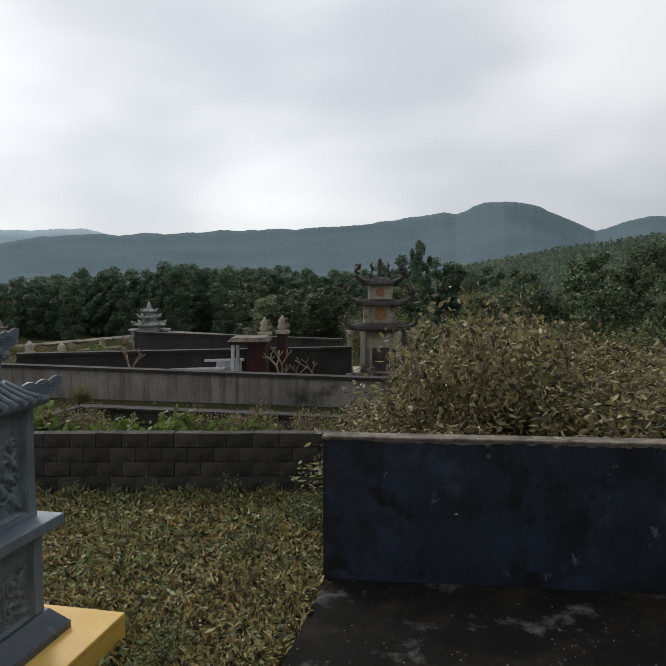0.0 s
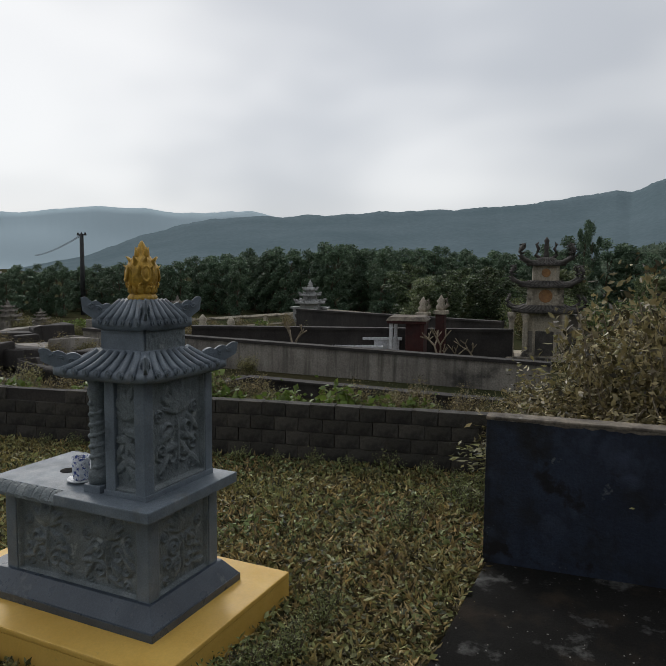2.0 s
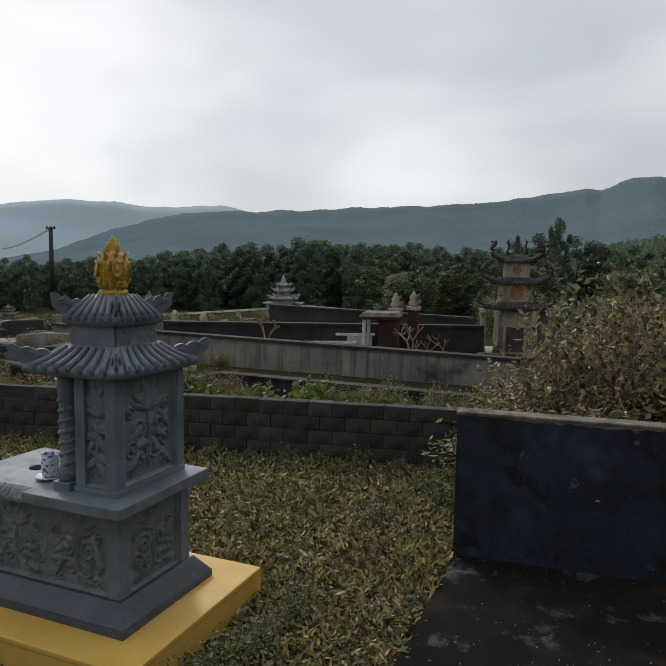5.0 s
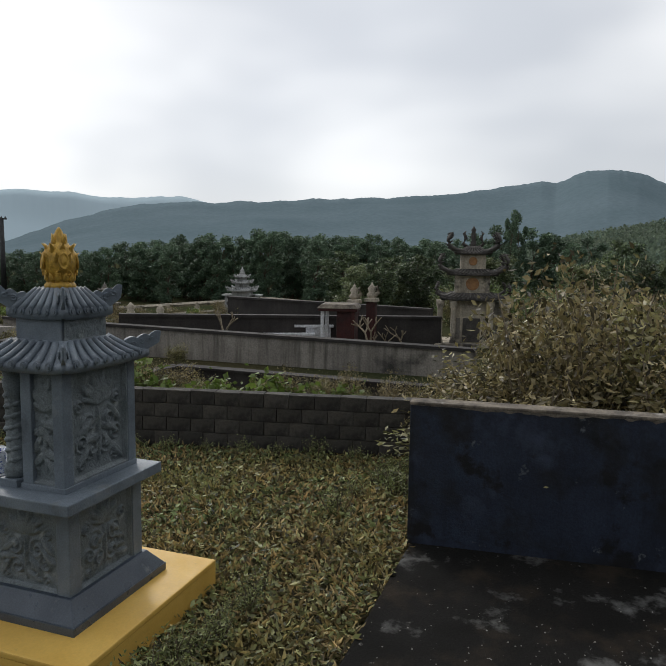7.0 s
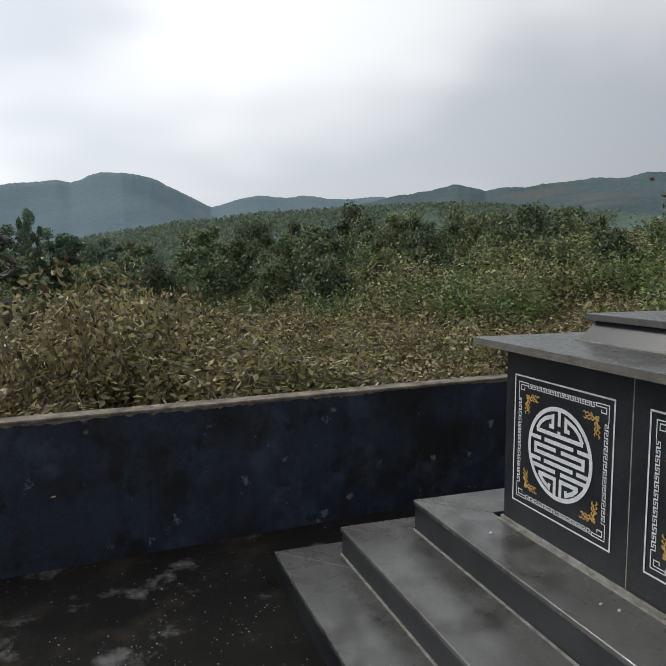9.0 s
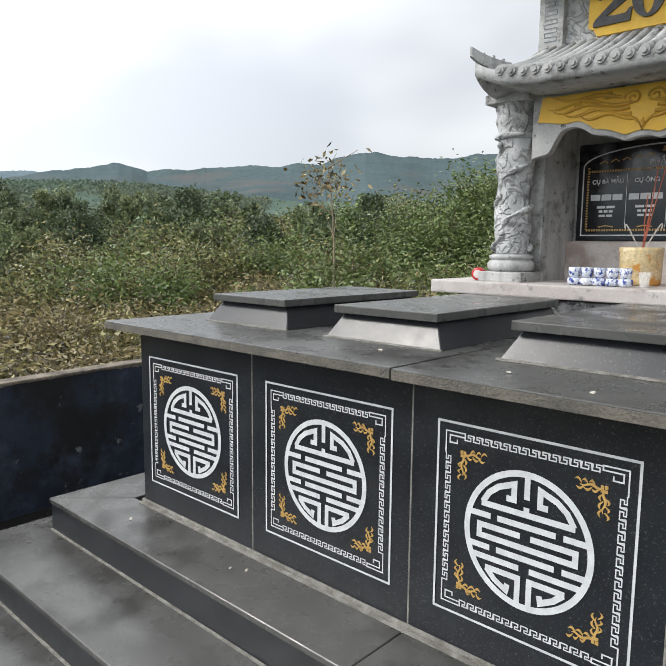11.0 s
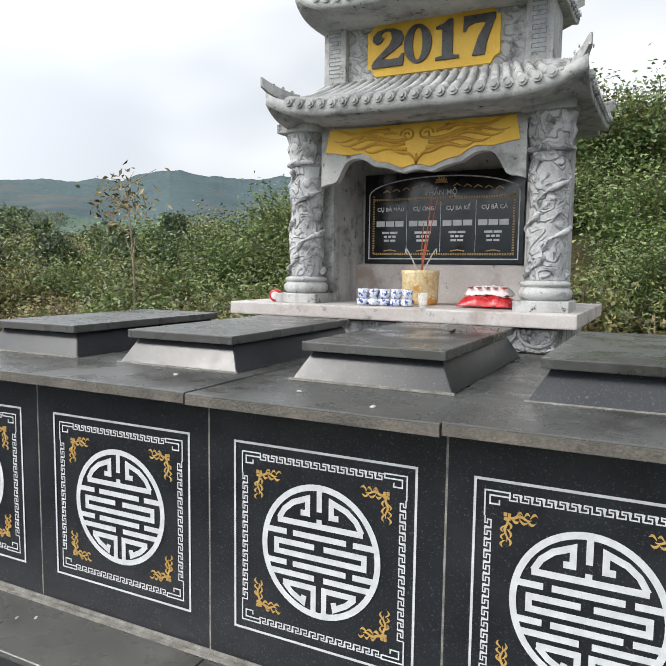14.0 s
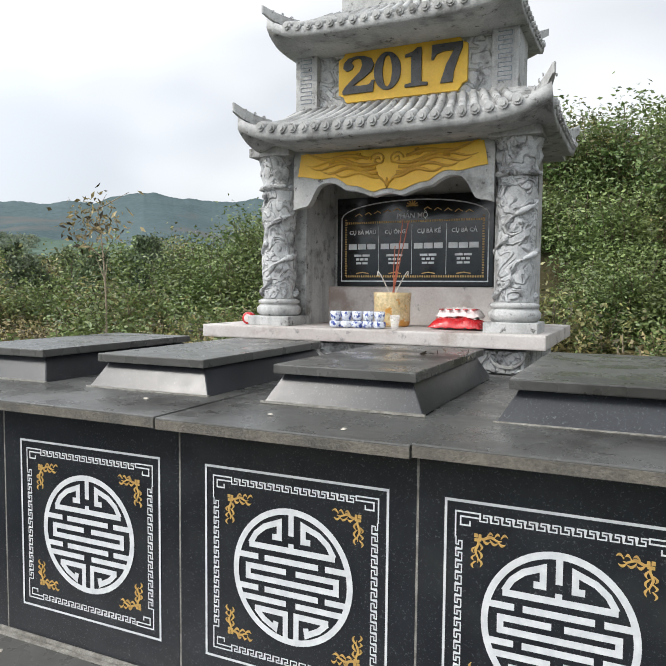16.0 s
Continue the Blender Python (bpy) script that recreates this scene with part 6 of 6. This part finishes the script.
for x, y, h in ((-11.47, -8.06, 0.75), (-11.6, -7.45, 0.72)):
    t = thing("stone_guardian", "small weathered stone ornament on a post", "ornament", pose(x, y, ground_z(x, y)), group="stone ornaments on posts")
    part("post", box(-0.09, 0.09, -0.09, 0.09, -0.05, h - 0.3, 0.012), OCHRE, t)
    part("ornament", lathe([(0.10, h - 0.3), (0.11, h - 0.22), (0.07, h - 0.15), (0.09, h - 0.08), (0.05, h - 0.02), (0.01, h + 0.02)], 10), OCHRE, t, smooth=True)

# old collapsed graves beside the block wall
r_ = random.Random(77)
for k in range(16):
    x, y = -6.2 - 1.4 * r_.random(), -8.6 + 2.4 * r_.random()
    w, d, h = r_.uniform(0.35, 0.8), r_.uniform(0.25, 0.5), r_.uniform(0.15, 0.34)
    own = box(-w / 2, w / 2, -d / 2, d / 2, 0, h, 0.03)
    for v in own.verts:
        v.co += Vector((noise.noise(v.co * 3 + Vector((k, 0, 0))), noise.noise(v.co * 3 + Vector((0, k, 0))), noise.noise(v.co * 3 + Vector((0, 0, k))))) * 0.07
    z = ground_z(x, y) + (0.0 if k < 9 else 0.26)
    tagged(part("grave_stone", own, DARK_RENDER, None, "", pose(x, y, z, r_.uniform(-8, 8), r_.uniform(-8, 8), r_.uniform(0, 180))), "dark broken block of an old collapsed grave", "stone block", "broken grave blocks")

for k in range(30):
    p, r = radians(129 + 14 * ((k * 0.618) % 1.0)), 8.5 + 9.5 * ((k * 0.414 + 0.1) % 1.0)
    x, y = -math.sin(p) * r, math.cos(p) * r
    if -10.6 < x < -9.2 and y > -9.8 or x < -10.3 and y > -8.8:
        continue
    w, d, h = r_.uniform(0.4, 1.0), r_.uniform(0.3, 0.6), r_.uniform(0.18, 0.5)
    own = box(-w / 2, w / 2, -d / 2, d / 2, -0.05, h, 0.03)
    for v in own.verts:
        v.co += Vector((noise.noise(v.co * 3 + Vector((k, 0, 9))), noise.noise(v.co * 3 + Vector((9, k, 0))), noise.noise(v.co * 3 + Vector((0, 9, k))))) * 0.09
    tagged(part("grave_stone", own, (DARK_RENDER, GREY_RENDER, DARK_RENDER)[k % 3], None, "", pose(x, y, ground_z(x, y), r_.uniform(-7, 7), r_.uniform(-7, 7), r_.uniform(0, 180))), "weathered block of an old ruined grave among weeds", "stone block", "ruined grave blocks")
for k in range(56):
    p, r = radians(117 + 26 * ((k * 0.618 + 0.3) % 1.0)), 7.6 + 17 * ((k * 0.414) % 1.0) ** 1.2
    x, y = -math.sin(p) * r, math.cos(p) * r
    if -10.2 < x < -9.4 and y > -9.8:
        continue
    put(dead[k % 3] if k % 4 else creeper, sized(x, y, r_.uniform(0.3, 0.5) * (1.6 if k % 4 == 0 else 1), r_.uniform(0, 360)))

# utility pole and far houses
pole = thing("utility_pole", "dark concrete utility pole with crossarm", "utility pole", pose(-40.4, -40.85, ground_z(-40.4, -40.85)))
ph = 4.45 - ground_z(-40.4, -40.85)
part("shaft", lathe([(0.21, -0.1), (0.15, ph)], 10), CREOSOTE, pole, smooth=True)
part("crossarm", box(-0.08, 0.08, -0.45, 0.45, ph - 0.14, ph - 0.04, 0.01), CREOSOTE, pole)
for y in (-0.38, 0, 0.38):
    part("insulator", lathe([(0.05, ph - 0.04), (0.07, ph + 0.03), (0.03, ph + 0.1)], 8, None, 0, y), CREOSOTE, pole)
for k, dz in enumerate((0.0, -0.1)):
    pts = [(-40.4 - 23.6 * f, -40.85 - 32.4 * f, 4.4 + dz - 1.2 * f * (1 - f) - 1.0 * f) for f in [q / 12 for q in range(13)]]
    tagged(part("power_line", tube(pts, 0.022, 4), CREOSOTE), "thin dark sagging power line on the pole", "cable", "power lines")
for x, y, w, h, z in ((-56.7, -43.2, 2.8, 1.6, -1.5), (-61.7, -46.2, 3.6, 1.2, -1.6), (-61.6, -79.3, 3.0, 1.2, 0.0), (-60.0, -50.0, 2.6, 1.3, -1.7)):
    t = thing("house", "small pale house with a low grey roof across the field", "house", pose(x, y, z, 0, 0, math.degrees(math.atan2(y, x)) + 180), group="houses across the field")
    part("wall", box(-1, 1, -w / 2, w / 2, -1.6, h * 0.6, 0.02), PALE_STONE, t)
    own = bmesh.new()
    tri = [(-1.25, h * 0.6), (1.25, h * 0.6), (0, h)]
    a = [own.verts.new((p, -w / 2 - 0.2, q)) for p, q in tri]
    b = [own.verts.new((p, w / 2 + 0.2, q)) for p, q in tri]
    own.faces.new(a)
    own.faces.new(b[::-1])
    for i in range(3):
        own.faces.new((a[i], a[(i + 1) % 3], b[(i + 1) % 3], b[i]))
    part("roof", own, PALE_STONE, t)
    for q in (-0.3, 0.3):
        part("window", box(0.98, 1.02, w * q - 0.25, w * q + 0.25, -0.1, h * 0.45), DARK_TILE, t)


# ---- small things on the altar, the grave and the tomb ----
CERAMIC = material("blue_white_porcelain", (0.72, 0.75, 0.80), (0.62, 0.66, 0.74), 0.18, fine=60, scale=20, bump=0.02, spots=[((0.05, 0.08, 0.30), 55, 0.52, 0.56)])
PORCELAIN = material("white_porcelain", (0.75, 0.76, 0.78), (0.66, 0.68, 0.70), 0.2, fine=60, scale=20, bump=0.02)
INCENSE_BOWL = material("cream_glazed_bowl", (0.62, 0.47, 0.24), (0.68, 0.56, 0.34), 0.35, fine=60, scale=14, bump=0.05, spots=[((0.55, 0.26, 0.05), 17, 0.55, 0.60), ((0.74, 0.66, 0.46), 11, 0.60, 0.64)])
INCENSE = material("red_incense_stick", (0.42, 0.09, 0.05), (0.50, 0.16, 0.08), 0.8, fine=90, scale=9, bump=0.1)
ASH = material("white_ash", (0.62, 0.58, 0.52), (0.5, 0.46, 0.4), 0.9, fine=90, scale=9, bump=0.1)
RED_FOIL = material("red_glossy_wrapper", (0.55, 0.025, 0.03), (0.42, 0.015, 0.02), 0.25, fine=30, scale=12, bump=0.6, bump_scale=24)
WHITE_PRINT = material("white_printed_wrapper", (0.72, 0.66, 0.64), (0.66, 0.56, 0.55), 0.3, fine=30, scale=12, bump=0.5, bump_scale=24)
glass = bpy.data.materials.new("clear_glass")
glass.use_nodes = True
gb = glass.node_tree.nodes["Principled BSDF"]
gb.inputs["Alpha"].default_value = 0.22
gb.inputs["Roughness"].default_value = 0.03
gb.inputs["IOR"].default_value = 1.45
gb.inputs["Base Color"].default_value = (0.95, 0.96, 0.95, 1)

TZ = 1.521
bowl = thing("incense_bowl", "cream glazed incense bowl with orange dragon pattern and sticks", "incense bowl", pose(-1.045, 4.10, TZ))
part("bowl", lathe([(0.082, 0.0), (0.092, 0.006), (0.095, 0.02), (0.098, 0.15), (0.101, 0.165), (0.101, 0.182), (0.093, 0.182), (0.088, 0.165)], 32), INCENSE_BOWL, bowl, smooth=True)
part("ash", lathe([(0.086, 0.155), (0.084, 0.168), (0.02, 0.176)], 20), ASH, bowl)
for k, (dx, dy, h) in enumerate(((0.05, 0.01, 0.40), (0.085, 0.0, 0.39), (0.03, 0.03, 0.30), (0.015, -0.01, 0.26))):
    part("incense_stick", tube([(0.0, 0.01 * k, 0.17), (dx * 0.5, dy, 0.17 + h * 0.5), (dx, dy, 0.17 + h)], 0.0025, 5), INCENSE, bowl)
for s in (-1, 1):
    pts = [(0.012 * s + 0.075 * s * math.sin(f * 1.9), 0, 0.17 + 0.125 * math.sin(f * 2.2)) for f in [k / 8 for k in range(9)]]
    part("curled_ash", tube(pts, 0.0035, 5), ASH, bowl)

tray = thing("tea_set", "five blue and white porcelain cups in a row on saucers", "tea set", pose(-1.15, 3.865, TZ, 0, 0, 4))
for k in range(5):
    x = -0.118 + 0.059 * k
    sa = part("saucer", lathe([(0.020, 0.0), (0.031, 0.006), (0.033, 0.018), (0.033, 0.026), (0.030, 0.034), (0.024, 0.036)], 20, None, x, 0), CERAMIC, tray, smooth=True)
    part("cup", lathe([(0.017, 0.036), (0.024, 0.042), (0.0275, 0.06), (0.029, 0.085), (0.0265, 0.085), (0.025, 0.07)], 20, None, x, 0), CERAMIC, tray, smooth=True)
gl = thing("glass_cup", "small clear drinking glass", "glass", pose(-0.945, 3.86, TZ))
part("glass_body", lathe([(0.018, 0.0), (0.019, 0.004), (0.027, 0.07), (0.0255, 0.07), (0.0175, 0.008)], 24), glass, gl, smooth=True)
pk = thing("snack_packet", "crumpled red and white foil packet", "packet", pose(-0.665, 4.03, TZ, 0, 0, -4))
own = bmesh.new()
bmesh.ops.create_grid(own, x_segments=22, y_segments=12, size=0.5)
for v in own.verts:
    f = (1 - (2 * v.co.x) ** 6) * (1 - (2 * v.co.y) ** 4)
    v.co = Vector((v.co.x * 0.27, v.co.y * 0.16, 0.012 + 0.055 * max(0, f) ** 0.5 * (0.8 + 0.4 * noise.noise(v.co * 5)) + 0.012 * noise.noise(v.co * 16)))
bmesh.ops.solidify(own, geom=own.faces[:], thickness=0.004)
part("wrapper", own, RED_FOIL, pk, smooth=True)
own = bmesh.new()
bmesh.ops.create_grid(own, x_segments=18, y_segments=8, size=0.5)
for v in own.verts:
    f = (1 - (2 * v.co.x) ** 6) * (1 - (2 * v.co.y) ** 4)
    v.co = Vector((v.co.x * 0.23, 0.03 + v.co.y * 0.10, 0.062 + 0.045 * max(0, f) ** 0.5 + 0.012 * noise.noise(v.co * 9)))
bmesh.ops.solidify(own, geom=own.faces[:], thickness=0.004)
part("white_wrapper", own, WHITE_PRINT, pk, "white and red printed packet lying on top", smooth=True)
for k in range(5):
    part("printed_bar", box(-0.095 + 0.042 * k, -0.075 + 0.042 * k, -0.03, 0.05, 0.098, 0.103, 0.002), RED_FOIL, pk)
roll = thing("red_roll", "small red and white round tin lying on its side", "tin", pose(-1.80, 3.87, TZ + 0.034, 90, 0, 12))
part("body", lathe([(0.030, -0.025), (0.034, -0.02), (0.034, 0.02), (0.030, 0.025)], 20), RED_FOIL, roll, smooth=True)
part("label_disc", lathe([(0.022, 0.025), (0.021, 0.0275)], 16), WHITE_PRINT, roll)

# tea cup on the grave slab
cup = thing("offering_cup", "blue and white porcelain cup on a white saucer on the grave", "cup", pose(-2.285, -2.045, 0.6905))
part("saucer", lathe([(0.035, 0.0), (0.062, 0.008), (0.066, 0.014), (0.060, 0.014), (0.034, 0.008)], 24), PORCELAIN, cup, smooth=True)
part("cup", lathe([(0.030, 0.010), (0.036, 0.018), (0.039, 0.05), (0.040, 0.115), (0.037, 0.115), (0.036, 0.06)], 24), CERAMIC, cup, smooth=True)
# No hole is cut: a dark disc on the slab paints its shade.
tagged(part("drain_ring", lathe([(0.040, 0.0), (0.038, 0.003), (0.030, 0.0035)], 20), MOULDY_FLOOR, None, "", pose(-2.38, -2.225, 0.690)), "dark disc drawn for the shade in a round hole of the grave slab", "ring")

# leaves, grit and scraps
r_ = random.Random(5)
grit = bmesh.new()
for k in range(700):
    hub = ((-2.5, 0.35), (-1.9, 0.75), (-2.9, 0.9), (-1.2, 0.5), (-2.2, -0.1))[k % 5]
    x, y = max(-3.7, r_.gauss(hub[0], 0.42)), min(1.33, max(-0.45, r_.gauss(hub[1], 0.25)))
    s = r_.uniform(0.0015, 0.0042)
    box(x - s, x + s * r_.uniform(0.4, 1.2), y - s, y + s * r_.uniform(0.4, 1.2), 0.0005, s * 0.9, 0, grit, taper=s * 0.3)
tagged(part("grit", grit, GROUT), "scattered pale grit and crumbs on the forecourt", "grit", kind="stuff")
for k, (x, y, z) in enumerate(((-0.83, 2.42, 1.3405), (-1.35, 2.48, 1.3405), (-0.55, 2.33, 1.3385), (-1.86, 2.22, 0.4605), (-1.80, 2.25, 0.4605), (-2.55, 2.2, 0.4605), (-1.55, 1.85, 0.3005))):
    s = r_.uniform(0.006, 0.013)
    own = box(-s, s, -s * 0.6, s * 0.6, 0, s * 0.35, 0, None, s * 0.25)
    tagged(part("paper_scrap", own, ASH, None, "", pose(x, y, z, 0, 0, r_.uniform(0, 180))), "small pale crumb of paper or mortar", "scrap", "scraps on the tomb")
for k in range(9):
    x, y = -0.60 + 0.024 * k + r_.uniform(-0.01, 0.01), 3.22 + r_.uniform(-0.03, 0.03)
    tagged(part("dry_leaf", leaf_mesh("dry_leaf", np.array([[0.0, 0.0, 0.003]]), 0.03, 0.5, 50 + k, 0.0), BARK, None, "", pose(x, y, 1.468)), "small dark dry leaf on the lid", "leaf", "dry leaves on the lid")

# ---- block wall, piece by piece ----
bw = thing("wall_block", "rough mossy cement block wall along the lawn", "wall", kind="structure")
p0, p1 = Vector((-4.176, -8.0, 0)), Vector((-5.63, -0.73, 0))
d = (p1 - p0).normalized()
turn = math.degrees(math.atan2(d.y, d.x))
length = (p1 - p0).length
part("mortar", box(0, length, -0.045, 0.045, -0.15, 0.485), DARK_RENDER, bw, "", pose(p0.x, p0.y, 0, 0, 0, turn))
meshes = []
for k in range(4):
    own = box(-0.110, 0.110, -0.06, 0.06, 0.0, 0.121, 0.005)
    for v in own.verts:
        v.co += Vector((noise.noise(v.co * 9 + Vector((k * 3.1, 0, 0))), noise.noise(v.co * 9 + Vector((0, k * 2.7, 5))), noise.noise(v.co * 9 + Vector((9, 0, k * 1.9))))) * 0.006
    o = part("block", own, BLOCK, bw)
    meshes.append(o.data)
    bpy.data.objects.remove(o)
r_ = random.Random(3)
n = int(length / 0.225)
for rowk in range(4):
    for i in range(n):
        s = 0.11 + 0.225 * i + (0.11 if rowk % 2 else 0)
        if rowk == 3 and (2.62 < s < 3.2 or s > length - 0.1):
            continue
        p = p0 + d * s
        part("block", meshes[r_.randrange(4)], None, bw, "", pose(p.x, p.y, -0.005 + 0.125 * rowk, r_.uniform(-1, 1), r_.uniform(-1, 1), turn + r_.uniform(-1.5, 1.5)) @ pose(0, r_.uniform(-0.006, 0.006), 0))
